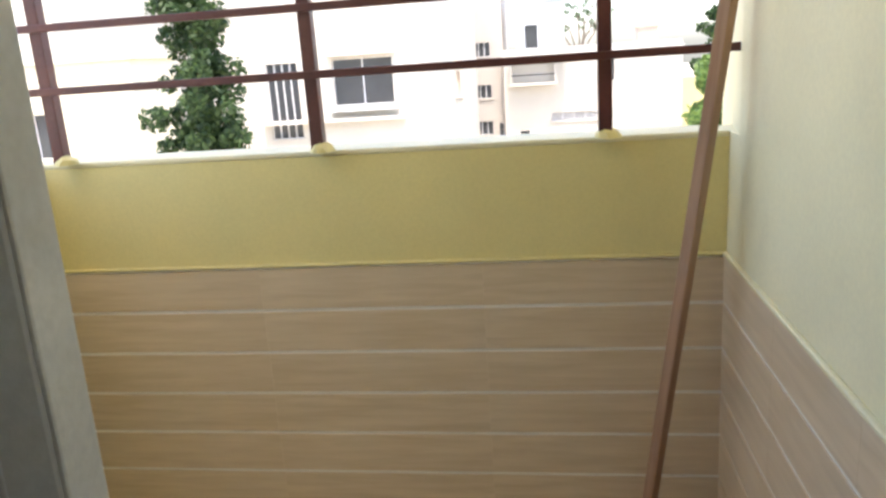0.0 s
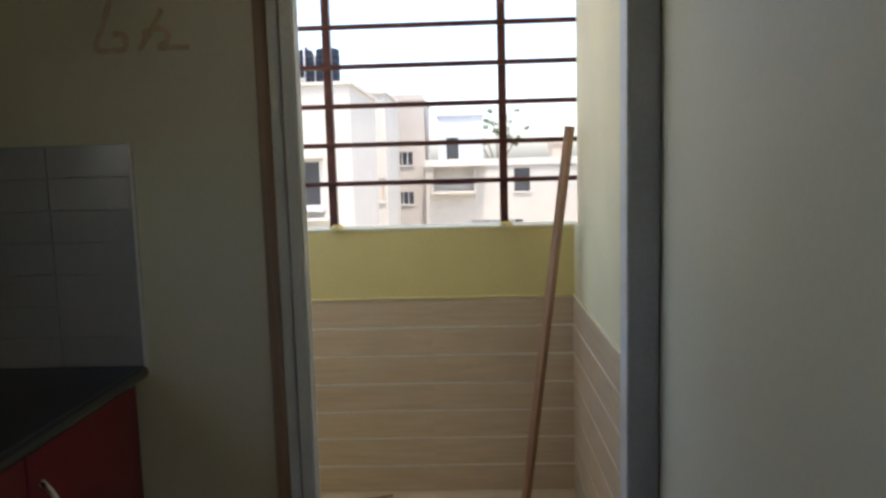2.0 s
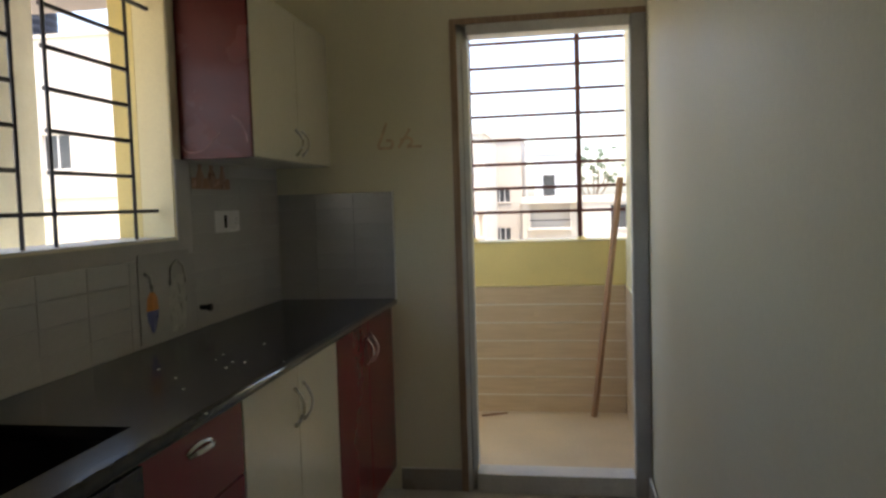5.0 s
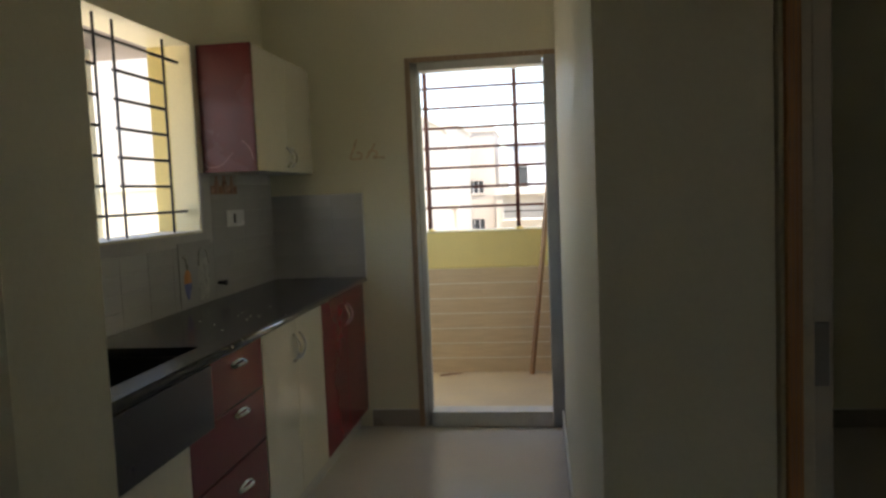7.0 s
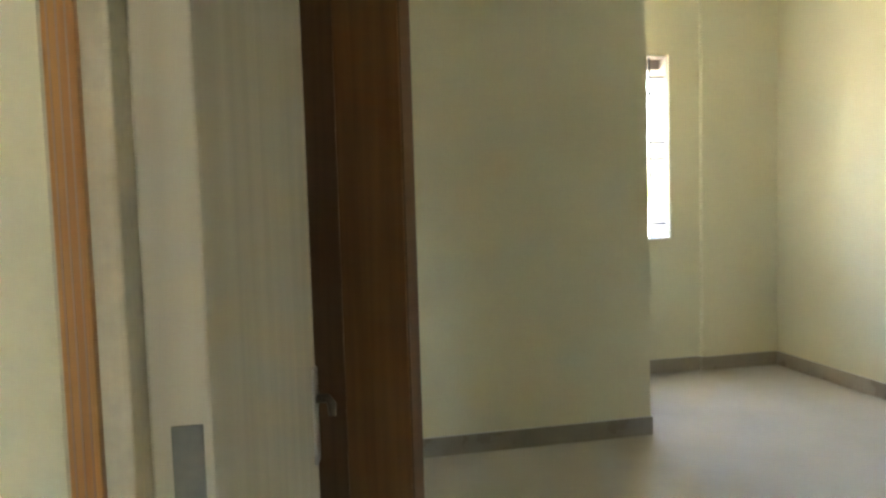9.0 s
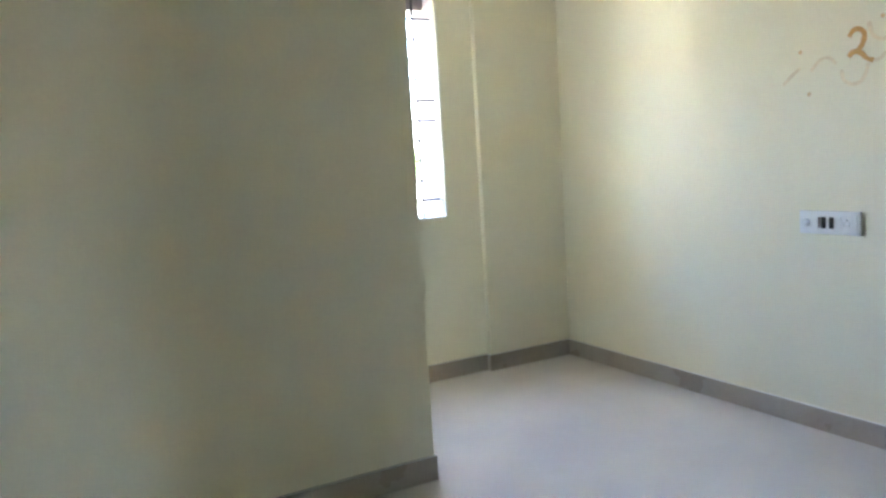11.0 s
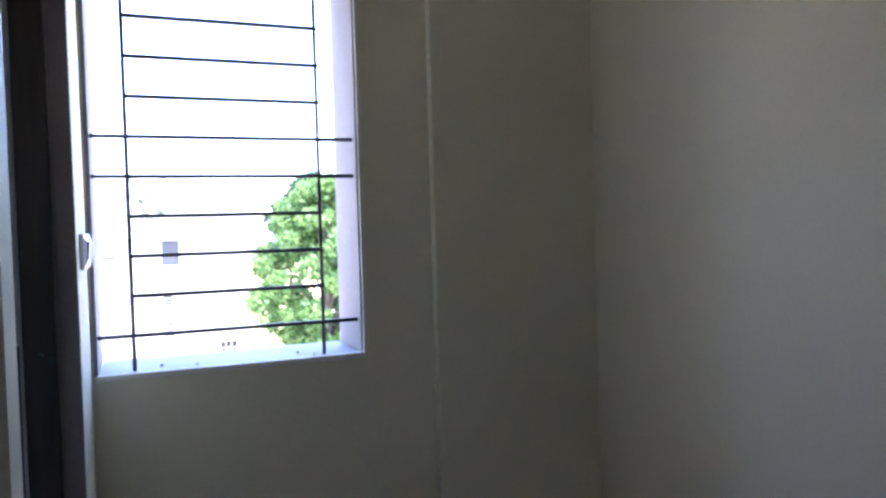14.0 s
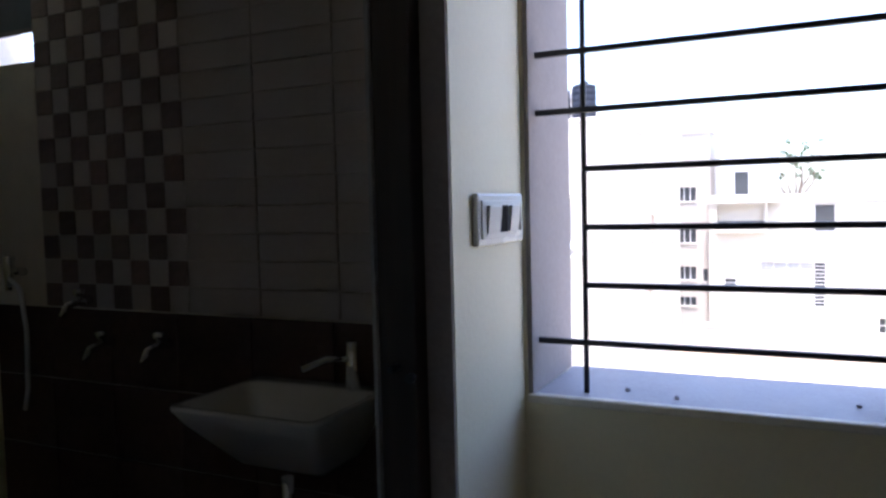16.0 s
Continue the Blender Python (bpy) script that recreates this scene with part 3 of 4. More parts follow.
# ---- switches ----
def switch_plate(at, turn, width, height, modules, label):
    """A plate on a wall: local x along the wall, local y out of it. modules: (kind, from, to)."""
    s = thing("switch_plate", at, label, "switch", turn=turn)
    w, h = width / 2, height / 2
    part("plate", one_box(-w, w, 0, 0.012, -h, h, bevel=0.004), M_WHITEPLASTIC, s)
    part("inner_frame", one_box(-w + 0.012, w - 0.012, 0.011, 0.0155, -h + 0.012, h - 0.012, bevel=0.0015), M_WHITEPLASTIC, s)
    for kind, a, b in modules:
        if kind == "switch":
            bm = one_box(a + 0.001, b - 0.001, 0.0157, 0.021, -0.024, 0.024, bevel=0.0015)
            for v in bm.verts:
                if v.co.y > 0.018:
                    v.co.y += v.co.z * 0.1
            part("rocker", bm, M_WHITEPLASTIC, s, "white rocker switch")
        elif kind == "blank":
            part("blank", one_box(a + 0.001, b - 0.001, 0.0157, 0.017, -0.024, 0.024), M_SLOT, s, "open black module slot")
        elif kind == "knob":
            bm = lathe(bmesh.new(), [(0.016, 0), (0.015, 0.008), (0.011, 0.012), (0, 0.0125)], n=20)
            bmesh.ops.rotate(bm, verts=bm.verts, matrix=Matrix.Rotation(radians(-90), 3, 'X'))
            bmesh.ops.translate(bm, verts=bm.verts, vec=((a + b) / 2, 0.0155, 0))
            part("knob", bm, M_WHITEPLASTIC, s, "round regulator knob")
        elif kind == "socket":
            part("socket", one_box(a + 0.001, b - 0.001, 0.0157, 0.0185, -0.024, 0.024, bevel=0.0015), M_WHITEPLASTIC, s)
            for dx, dz, r in ((0, 0.013, 0.0035), (-0.010, -0.008, 0.003), (0.010, -0.008, 0.003), (-0.012, 0.003, 0.002), (0.012, 0.003, 0.002)):
                bm = lathe(bmesh.new(), [(r, 0), (r, 0.0008), (0, 0.0009)], n=10)
                bmesh.ops.rotate(bm, verts=bm.verts, matrix=Matrix.Rotation(radians(-90), 3, 'X'))
                bmesh.ops.translate(bm, verts=bm.verts, vec=((a + b) / 2 + dx, 0.0186, dz))
                part("socket_hole", bm, M_BLACKPLASTIC, s)
    return s


# along the wall from the window side towards the hall
switch_plate((3.967, -0.654, 0.931), 90, 0.28, 0.1,
             [("knob", 0.08, 0.125), ("switch", 0.043, 0.07), ("blank", 0.01, 0.034), ("blank", -0.026, -0.002), ("switch", -0.06, -0.034), ("socket", -0.105, -0.063)],
             "white switch plate with knob, sockets and two open slots")
switch_plate((2.335, 1.065, 1.329), -90, 0.225, 0.09, [("blank", -0.088, -0.074), ("switch", -0.07, -0.022), ("blank", -0.018, 0.022), ("switch", 0.026, 0.085)], "white switch plate beside the bathroom door")
switch_plate((-1.65, -0.545, 1.268), -90, 0.21, 0.085, [("socket", -0.085, -0.03), ("switch", -0.02, 0.015), ("blank", 0.02, 0.045)], "white kitchen socket plate on the tiled wall")


# ---- painted marks ----
def ribbon(bm, pts, width, out):
    """A flat brush stroke through 3D points, standing off the wall along out."""
    pts = [Vector(p) for p in pts]
    fine = []
    for i in range(len(pts) - 1):
        p0, p1, p2, p3 = pts[max(i - 1, 0)], pts[i], pts[i + 1], pts[min(i + 2, len(pts) - 1)]
        for k in range(6):
            t = k / 6
            fine.append(0.5 * ((2 * p1) + (p2 - p0) * t + (2 * p0 - 5 * p1 + 4 * p2 - p3) * t * t + (3 * p1 - p0 - 3 * p2 + p3) * t ** 3))
    fine.append(pts[-1])
    out = Vector(out)
    rows = []
    for i, p in enumerate(fine):
        d = (fine[min(i + 1, len(fine) - 1)] - fine[max(i - 1, 0)]).normalized()
        s = d.cross(out).normalized() * (width * (0.5 + 0.18 * noise.noise(p * 60)))
        rows.append([bm.verts.new(p + s), bm.verts.new(p + s + out * 0.0012), bm.verts.new(p - s + out * 0.0012), bm.verts.new(p - s)])
    for a, b in zip(rows, rows[1:]):
        for k in range(3):
            bm.faces.new((a[k], a[k + 1], b[k + 1], b[k]))
    return bm


M_SMEAR = mat("dried_glue", (0.25, 0.11, 0.10), 0.6, 0.2, 30, 120, 0.1)
bm = bmesh.new()
for pts in ([(0.012, 0.045), (0.022, 0.028), (0.05, 0.021), (0.087, 0.028), (0.118, 0.05), (0.153, 0.086)], [(0.2, 0.14), (0.225, 0.12), (0.245, 0.085), (0.252, 0.05)]):
    ribbon(bm, [(x, -0.8762, z) for x, z in pts], 0.004, (0, -1, 0))
part("smear", bm, M_SMEAR, bpy.data.objects["wall_cabinet"], "pale dried glue smear")
E_X = 3.9665
mark = thing("painted_wall_mark", (E_X, -0.75, 1.6), "faint ochre brush-painted auspicious sign on the wall", "wall marking")


def strokes(parent, lists, width, material, label, off=0.0):
    bm = bmesh.new()
    for pts in lists:
        ribbon(bm, [(-off, y + 0.75, z - 1.6) for y, z in pts], width, (-1, 0, 0))
    return part("stroke", bm, material, parent, label)


strokes(mark, [[(-0.431, 1.534), (-0.471, 1.569), (-0.516, 1.597)], [(-0.565, 1.579), (-0.607, 1.617), (-0.648, 1.622), (-0.681, 1.593)],
               [(-0.704, 1.566), (-0.714, 1.523), (-0.752, 1.502), (-0.79, 1.513), (-0.811, 1.552), (-0.816, 1.581)],
               [(-0.841, 1.583), (-0.872, 1.593), (-0.901, 1.628), (-0.925, 1.637), (-0.949, 1.61), (-0.963, 1.565), (-0.981, 1.529), (-1.01, 1.52), (-1.05, 1.535)],
               [(-0.819, 1.737), (-0.832, 1.689), (-0.867, 1.663), (-0.911, 1.67), (-0.935, 1.695), (-0.963, 1.709)]], 0.015, M_OCHREPALE, "faint washed brush stroke")
strokes(mark, [[(-0.737, 1.692), (-0.754, 1.714), (-0.78, 1.716), (-0.801, 1.695), (-0.796, 1.661), (-0.78, 1.638), (-0.764, 1.628)]], 0.02, M_OCHRE, "bolder ochre brush stroke", 0.0015)
strokes(mark, [[(-0.737, 1.613), (-0.758, 1.629), (-0.79, 1.619), (-0.813, 1.596), (-0.841, 1.584)]], 0.02, M_OCHRE, "bolder ochre brush stroke", 0.003)
for y, z in ((-0.516, 1.664), (-0.557, 1.483), (-0.875, 1.75)):
    bm = bmesh.new()
    bmesh.ops.create_circle(bm, cap_ends=True, radius=0.0095, segments=12, matrix=Matrix.Translation((-0.0012, y + 0.75, z - 1.6)) @ Matrix.Rotation(radians(-90), 4, 'Y'))
    for v in bm.verts:
        v.co.z += 0.004 * noise.noise(v.co * 90)
    part("dot", bm, M_OCHREDOT, mark, "ochre dot")
scribble = thing("chalk_scribble", (-1.058, 0.0, 1.605), "brown chalk scribble on the cream kitchen wall", "wall marking")
bm = bmesh.new()
for pts in ([(-1.15, 1.685), (-1.175, 1.62), (-1.19, 1.578), (-1.16, 1.572), (-1.128, 1.577), (-1.13, 1.605), (-1.155, 1.605)],
            [(-1.045, 1.655), (-1.075, 1.605), (-1.10, 1.572)], [(-1.09, 1.605), (-1.05, 1.615), (-1.035, 1.595), (-1.055, 1.577)], [(-1.06, 1.576), (-0.99, 1.575)]):
    ribbon(bm, [(x + 1.09, 0, z - 1.61) for x, z in pts], 0.012, (0, -1, 0))
part("stroke", bm, M_CHALK, scribble)


# ---- bedroom door ----
M_DARKSTEEL = mat("dark_steel", (0.10, 0.09, 0.08), 0.3, 0.1, 12, 120, 0.02, metal=0.8)
M_HINGE = mat("dull_steel", (0.20, 0.195, 0.165), 0.45, 0.1, 12, 120, 0.05)


def bedroom_door():
    f = thing("door_1", (0.255, -3.0, 0), "bedroom door frame with an orange teak edge strip", "door frame", kind="structure")
    part("frame_trim", one_box(0.008, 0.03, -0.11, -0.083, 0, 2.115, bevel=0.003), M_FRAMEWOOD, f, "orange varnished teak edge")
    for k in range(3):
        part("groove", one_box(0.012 + 0.006 * k, 0.0135 + 0.006 * k, -0.1108, -0.1102, 0, 2.115), M_RAWWOOD, f)
    part("jamb", one_box(0.002, 0.05, -0.098, 0.02, 0, 2.115, bevel=0.004), M_FRAMECREAM, f)
    stop = part("stop", one_box(0.05, 0.1, -0.03, 0.0, 0, 2.07, bevel=0.003), M_PRIMEDOOR, f, "primed rebate strip")
    for z in (0.27, 1.03, 1.82):
        part("hinge", one_box(0.067, 0.093, -0.0325, -0.0303, z, z + 0.1, bevel=0.001), M_HINGE, stop, "grey painted steel hinge leaf")
    part("jamb", one_box(0.885, 0.931, -0.098, 0.02, 0, 2.115, bevel=0.004), M_FRAMECREAM, f)
    part("head", one_box(0.05, 0.885, -0.098, 0.02, 2.07, 2.115, bevel=0.004), M_FRAMECREAM, f)
    d = thing("door_leaf", (0.276, -2.968, 0.012), "primed off-white bedroom door leaf standing open", "door", turn=78)
    part("leaf", one_box(0.035, 0.77, -0.035, 0.0, 0.0, 2.05, bevel=0.002), M_PRIMEDOOR, d)
    part("lock_plate", one_box(0.722, 0.762, -0.041, -0.0355, 0.80, 0.985, bevel=0.002), M_STEEL, d, "tall steel lock plate")
    lever = tube(bmesh.new(), [(0.742, -0.04, 0.925), (0.742, -0.062, 0.925), (0.738, -0.07, 0.915), (0.735, -0.071, 0.893)], [0.009, 0.009, 0.009, 0.007], 8)
    part("lever", lever, M_DARKSTEEL, d, "small dark steel knob")


bedroom_door()


def brown_door():
    d = thing("door_leaf", (0.24, -1.38, 0.01), "dark brown veneered door leaf standing ajar in the bedroom", "door", turn=-54)
    part("leaf", one_box(0.0, 0.80, -0.035, 0.0, 0.0, 2.08, bevel=0.002), M_BROWNDOOR, d)
    # thin sheet that makes the hinge side of the leaf a darker brown
    part("darker_sheet", one_box(0.02, 0.585, -0.0385, -0.0355, 0.0, 2.08, bevel=0.001), M_BROWNDARK, d, "darker brown area on the hinge side")
    part("edge_strip", one_box(0.80, 0.806, -0.033, -0.002, 0.0, 2.08), M_BROWNDARK, d, "dark edge lipping")


brown_door()


# ---- bathroom ----
def bathroom_frame():
    f = thing("door_2", (2.255, 0.13, 0), "dark brown bathroom door frame without a leaf in view", "door frame", kind="structure")
    part("jamb", one_box(-0.035, 0.035, -0.067, -0.028, 0, 2.1, bevel=0.003), M_DARKFRAME, f)
    part("jamb", one_box(-0.035, 0.032, 0.7, 0.743, 0, 2.1, bevel=0.003), M_DARKFRAME, f)
    part("head", one_box(-0.035, 0.035, -0.028, 0.7, 2.05, 2.1, bevel=0.003), M_DARKFRAME, f)
    part("edge_strip", one_box(-0.041, -0.035, 0.692, 0.742, 0, 2.1), M_FRAMEDIM, f, "pale edge strip of the frame")
    # thin cement-coloured cover that puts shade on the cream wall end
    part("shaded_reveal", one_box(0.033, 0.0785, 0.737, 0.7435, 0, 2.1), M_CEMENT, f, "grey strip that paints shade on the wall end beside the frame")
    bolt = tube(bmesh.new(), [(0.0, 0.699, 1.1), (0.0, 0.672, 1.1)], 0.006, 8)
    tube(bolt, [(0.025, 0.699, 1.085), (0.025, 0.687, 1.085)], 0.008, 10)
    part("bolt", bolt, M_BAR, f, "small dark door bolt")


bathroom_frame()


def wash_basin():
    b = thing("wash_basin", (1.58, 1.597, 0.85), "white ceramic wall-hung wash basin with tapered bowl", "basin")
    bm = bmesh.new()
    # rings from the rim down, then into the bowl
    rings = []
    for w, y0, y1, z in ((0.10, -0.16, -0.01, -0.22), (0.14, -0.24, -0.01, -0.18), (0.215, -0.36, -0.004, -0.05), (0.235, -0.385, -0.004, -0.01), (0.235, -0.385, -0.004, 0.0), (0.215, -0.365, -0.09, 0.0), (0.15, -0.30, -0.12, -0.10), (0.05, -0.22, -0.16, -0.13)):
        r = 0.03 if w > 0.1 else 0.015
        ring = []
        for cx, cy, a0 in ((w - r, y1 - r, 0), (-w + r, y1 - r, 90), (-w + r, y0 + r, 180), (w - r, y0 + r, 270)):
            for k in range(4):
                a = radians(a0 + 30 * k)
                ring.append(bm.verts.new((cx + r * math.cos(a), cy + r * math.sin(a), z)))
        rings.append(ring)
    for p, q in zip(rings, rings[1:]):
        for k in range(16):
            bm.faces.new((p[k], p[(k + 1) % 16], q[(k + 1) % 16], q[k])).smooth = True
    bm.faces.new(rings[0])
    bm.faces.new(rings[-1])
    part("bowl", bm, M_CERAMIC, b)
    t = bmesh.new()
    tube(t, [(0.13, -0.05, 0.0), (0.13, -0.05, 0.135)], [0.022, 0.018], 10)
    tube(t, [(0.13, -0.05, 0.085), (0.09, -0.12, 0.095), (0.05, -0.175, 0.075)], 0.009, 8)
    part("tap", t, M_CHROME, b, "chrome pillar tap")
    w = bmesh.new()
    tube(w, [(0.0, -0.19, -0.22), (0.0, -0.19, -0.42), (0.0, -0.10, -0.45), (0.0, -0.004, -0.45)], 0.018, 10)
    part("waste_pipe", w, M_CHROME, b)


wash_basin()


def hand_shower():
    h = thing("hand_shower", (0.28, 1.6, 1.15), "chrome hand shower with white hose on the bathroom wall", "shower")
    part("bracket", tube(bmesh.new(), [(0.0, 0.0, 0.0), (0.0, -0.06, 0.01)], 0.015, 10), M_CHROME, h)
    part("spray", tube(bmesh.new(), [(0.0, -0.06, 0.06), (0.0, -0.065, -0.06)], [0.02, 0.012], 10), M_CHROME, h)
    part("hose", tube(bmesh.new(), [(0, -0.065, -0.05), (0.03, -0.08, -0.02), (0.08, -0.08, -0.05), (0.09, -0.07, -0.2), (0.05, -0.05, -0.42), (0.0, -0.03, -0.5)], 0.009, 8), M_WHITEPLASTIC, h, "white plastic hose")


hand_shower()
for k, (x, z) in enumerate(((0.62, 1.06), (0.72, 0.92), (0.98, 0.93))):
    t = thing("wall_tap", (x, 1.6, z), "chrome bathroom wall tap on dark tiles", "tap", "bathroom wall taps")
    bm = bmesh.new()
    tube(bm, [(0, 0.0, 0), (0, -0.05, 0), (0.0, -0.1, -0.01), (0, -0.12, -0.045)], [0.02, 0.014, 0.012, 0.011], 10)
    part("spout", bm, M_CHROME, t)
    part("knob", lathe(bmesh.new(), [(0.008, 0), (0.02, 0.015), (0.022, 0.03), (0.0, 0.035)], (0, -0.05, 0.01), 12), M_CHROME, t)

vent = thing("ventilator", (0.26, 1.66, 1.9), "bathroom ventilator with dark glass louvre and steel bar", "ventilator")
part("louvre", one_box(-0.138, 0.138, -0.003, 0.003, 0.13, 0.34), mat("smoked_glass", (0.05, 0.07, 0.08), 0.1, 0.1, 5, 50, 0), vent)
part("bar", one_box(-0.139, 0.139, -0.02, -0.008, 0.115, 0.13), M_BAR, vent)

# bits left lying about
b = bmesh.new()
box(b, -0.035, 0.0, -0.02, 0.02, 0.0, 0.002)
box(b, 0.0, 0.03, -0.02, 0.02, 0.0, 0.002)
for v in b.verts:
    v.co.z += abs(v.co.x) * 0.5
scrap = tagged(part("paper_scrap", b, M_WHITEPLASTIC), "folded white paper scrap lying on the bedroom floor", "paper")
scrap.matrix_basis = pose(1.93, -0.98, 0.001, 0, 0, 25)
random.seed(11)
for x, y in ((2.62, 1.27), (2.93, 1.32), (2.97, 1.25), (2.52, 1.3)):
    b = bmesh.new()
    bmesh.ops.create_icosphere(b, subdivisions=1, radius=0.0055)
    for v in b.verts:
        v.co *= random.uniform(0.7, 1.3)
        v.co.z = max(v.co.z, -0.003)
    ob = tagged(part("mortar_crumb", b, M_SILL), "dark mortar crumb on the dusty window sill", "debris", "crumbs on the sill")
    ob.location = (x, y, 0.9745)

# decorated tile pictures on the kitchen wall
M_POT = mat("brown_pot_print", (0.26, 0.14, 0.09), 0.3, 0.25, 25, 90, 0.05)
M_POTBG = mat("beige_picture_tile", (0.36, 0.22, 0.16), 0.25, 0.2, 25, 90, 0.03)
M_PRINTORANGE = mat("orange_print", (0.62, 0.25, 0.06), 0.3, 0.15, 30, 90, 0.03)
M_PRINTBLUE = mat("blue_print", (0.12, 0.14, 0.36), 0.3, 0.15, 30, 90, 0.03)
M_PRINTGREY = mat("grey_print", (0.40, 0.40, 0.36), 0.3, 0.15, 30, 90, 0.03)


def flat_lathe(bm, prof, y, z):
    """A pot's outline, nearly flat against the west wall."""
    n = len(prof)
    a = [bm.verts.new((0.002, y - r, z + h)) for r, h in prof]
    b = [bm.verts.new((0.004, y, z + h)) for r, h in prof]
    c = [bm.verts.new((0.002, y + r, z + h)) for r, h in prof]
    for k in range(n - 1):
        bm.faces.new((a[k], b[k], b[k + 1], a[k + 1]))
        bm.faces.new((b[k], c[k], c[k + 1], b[k + 1]))
    return bm


pic = thing("picture_tile", (-1.64, -0.67, 1.39), "brown picture tile with three painted pots under the wall cabinet", "tile picture")
part("tile", one_box(-0.002, 0.0, -0.155, 0.155, 0.0, 0.095), M_SPLASH, pic)
part("shelf_print", one_box(0.0, 0.0012, -0.153, 0.153, 0.002, 0.042), M_POTBG, pic, "printed brown shelf")
for y, s in ((-0.09, 0.9), (0.0, 1.0), (0.09, 0.85)):
    part("pot", flat_lathe(bmesh.new(), [(0.012 * s, 0.0), (0.03 * s, 0.02), (0.034 * s, 0.04), (0.02 * s, 0.062), (0.014 * s, 0.07), (0.02 * s, 0.085)], y, 0.006), M_POT, pic)
jug = thing("picture_tile", (-1.64, -1.03, 0.9), "tile picture of a grey jug and coloured bottle", "tile picture")
part("tile", one_box(-0.002, 0.001, -0.16, 0.16, 0.0, 0.28), M_SPLASH, jug)
part("jug", flat_lathe(bmesh.new(), [(0.04, 0.01), (0.055, 0.06), (0.06, 0.12), (0.045, 0.18), (0.05, 0.2)], 0.07, 0.0), M_PRINTGREY, jug)
part("jug_handle", tube(bmesh.new(), [(0.003, 0.02, 0.17), (0.003, 0.03, 0.23), (0.003, 0.07, 0.25), (0.003, 0.11, 0.23), (0.003, 0.125, 0.17)], 0.004, 6), M_PRINTGREY, jug)
part("bottle", flat_lathe(bmesh.new(), [(0.012, 0.14), (0.03, 0.12), (0.036, 0.08)], -0.09, 0.02), M_PRINTORANGE, jug, "orange bottle top")
part("bottle", flat_lathe(bmesh.new(), [(0.036, 0.08), (0.03, 0.05), (0.008, 0.01)], -0.09, 0.02), M_PRINTBLUE, jug, "blue bottle base")
part("stem", tube(bmesh.new(), [(0.003, -0.09, 0.16), (0.003, -0.1, 0.21), (0.003, -0.13, 0.22)], 0.006, 6), M_PRINTGREY, jug)
tap = thing("tap_outlet", (-1.64, -0.80, 0.965), "black capped water outlet on the tiled kitchen wall", "water outlet")
part("pipe", tube(bmesh.new(), [(0, 0, 0), (0.03, 0, 0)], 0.009, 10), M_BLACKPLASTIC, tap)
part("cap", tube(bmesh.new(), [(0.03, 0, 0), (0.042, 0, 0)], 0.013, 10), M_BLACKPLASTIC, tap)

# ---- outside ----
GZ = -11.54
M_GROUND = mat("pale_dusty_ground", (0.50, 0.445, 0.35), 0.9, 0.12, 0.15, 4, 0.2, dirt=(0.40, 0.34, 0.26), dirt_amount=0.4)
M_FACADE = mat("white_facade", (0.53, 0.50, 0.44), 0.8, 0.05, 0.4, 10, 0.1, dirt=(0.44, 0.41, 0.35), dirt_amount=0.3)
M_FACADEPINK = mat("pinkish_facade", (0.43, 0.39, 0.34), 0.8, 0.05, 0.4, 10, 0.1, dirt=(0.38, 0.33, 0.30), dirt_amount=0.3)
M_FACADEBLUE = mat("bluish_white_facade", (0.52, 0.55, 0.58), 0.8, 0.05, 0.4, 10, 0.1)
M_BEIGE = mat("beige_facade", (0.60, 0.50, 0.40), 0.8, 0.08, 0.4, 10, 0.1)
M_FARYELLOW = mat("yellow_facade", (0.68, 0.58, 0.30), 0.8, 0.08, 0.4, 10, 0.1)
M_PANE = mat("dark_window_pane", (0.05, 0.055, 0.06), 0.15, 0.1, 1, 10, 0.0)
M_ALU = mat("pale_window_frame", (0.6, 0.6, 0.6), 0.4, 0.05, 3, 40, 0.0)
M_TANK = mat("black_tank_plastic", (0.016, 0.02, 0.03), 0.65, 0.1, 3, 40, 0.0, spec=0.2)
M_BLUESHEET = mat("blue_roof_sheet", (0.16, 0.42, 0.55), 0.5, 0.1, 2, 30, 0.0)
M_PINK = mat("pink_plastic", (0.75, 0.06, 0.20), 0.4, 0.1, 5, 40, 0.0)
M_BARK = mat("grey_bark", (0.16, 0.12, 0.09), 0.9, 0.2, 6, 40, 0.5)
structure("ground", one_box(-400, 400, -300, 500, GZ - 0.5, GZ), M_GROUND, "pale dusty ground and road below the flats", "ground")


def leaf_material(name, dark, light):
    m = bpy.data.materials.new(name)
    m.use_nodes = True
    n, l = m.node_tree.nodes, m.node_tree.links
    b = n["Principled BSDF"]
    g = n.new("ShaderNodeNewGeometry")
    r = n.new("ShaderNodeValToRGB")
    r.color_ramp.elements[0].color, r.color_ramp.elements[1].color = (*dark, 1), (*light, 1)
    l.new(g.outputs["Random Per Island"], r.inputs["Fac"])
    l.new(r.outputs["Color"], b.inputs["Base Color"])
    b.inputs["Roughness"].default_value = 0.55
    tr = n.new("ShaderNodeBsdfTranslucent")
    l.new(r.outputs["Color"], tr.inputs["Color"])
    mx = n.new("ShaderNodeMixShader")
    mx.inputs["Fac"].default_value = 0.5
    l.new(b.outputs["BSDF"], mx.inputs[1])
    l.new(tr.outputs["BSDF"], mx.inputs[2])
    l.new(mx.outputs["Shader"], n["Material Output"].inputs["Surface"])
    return m


M_LEAF = leaf_material("bright_foliage", (0.06, 0.13, 0.035), (0.24, 0.36, 0.10))
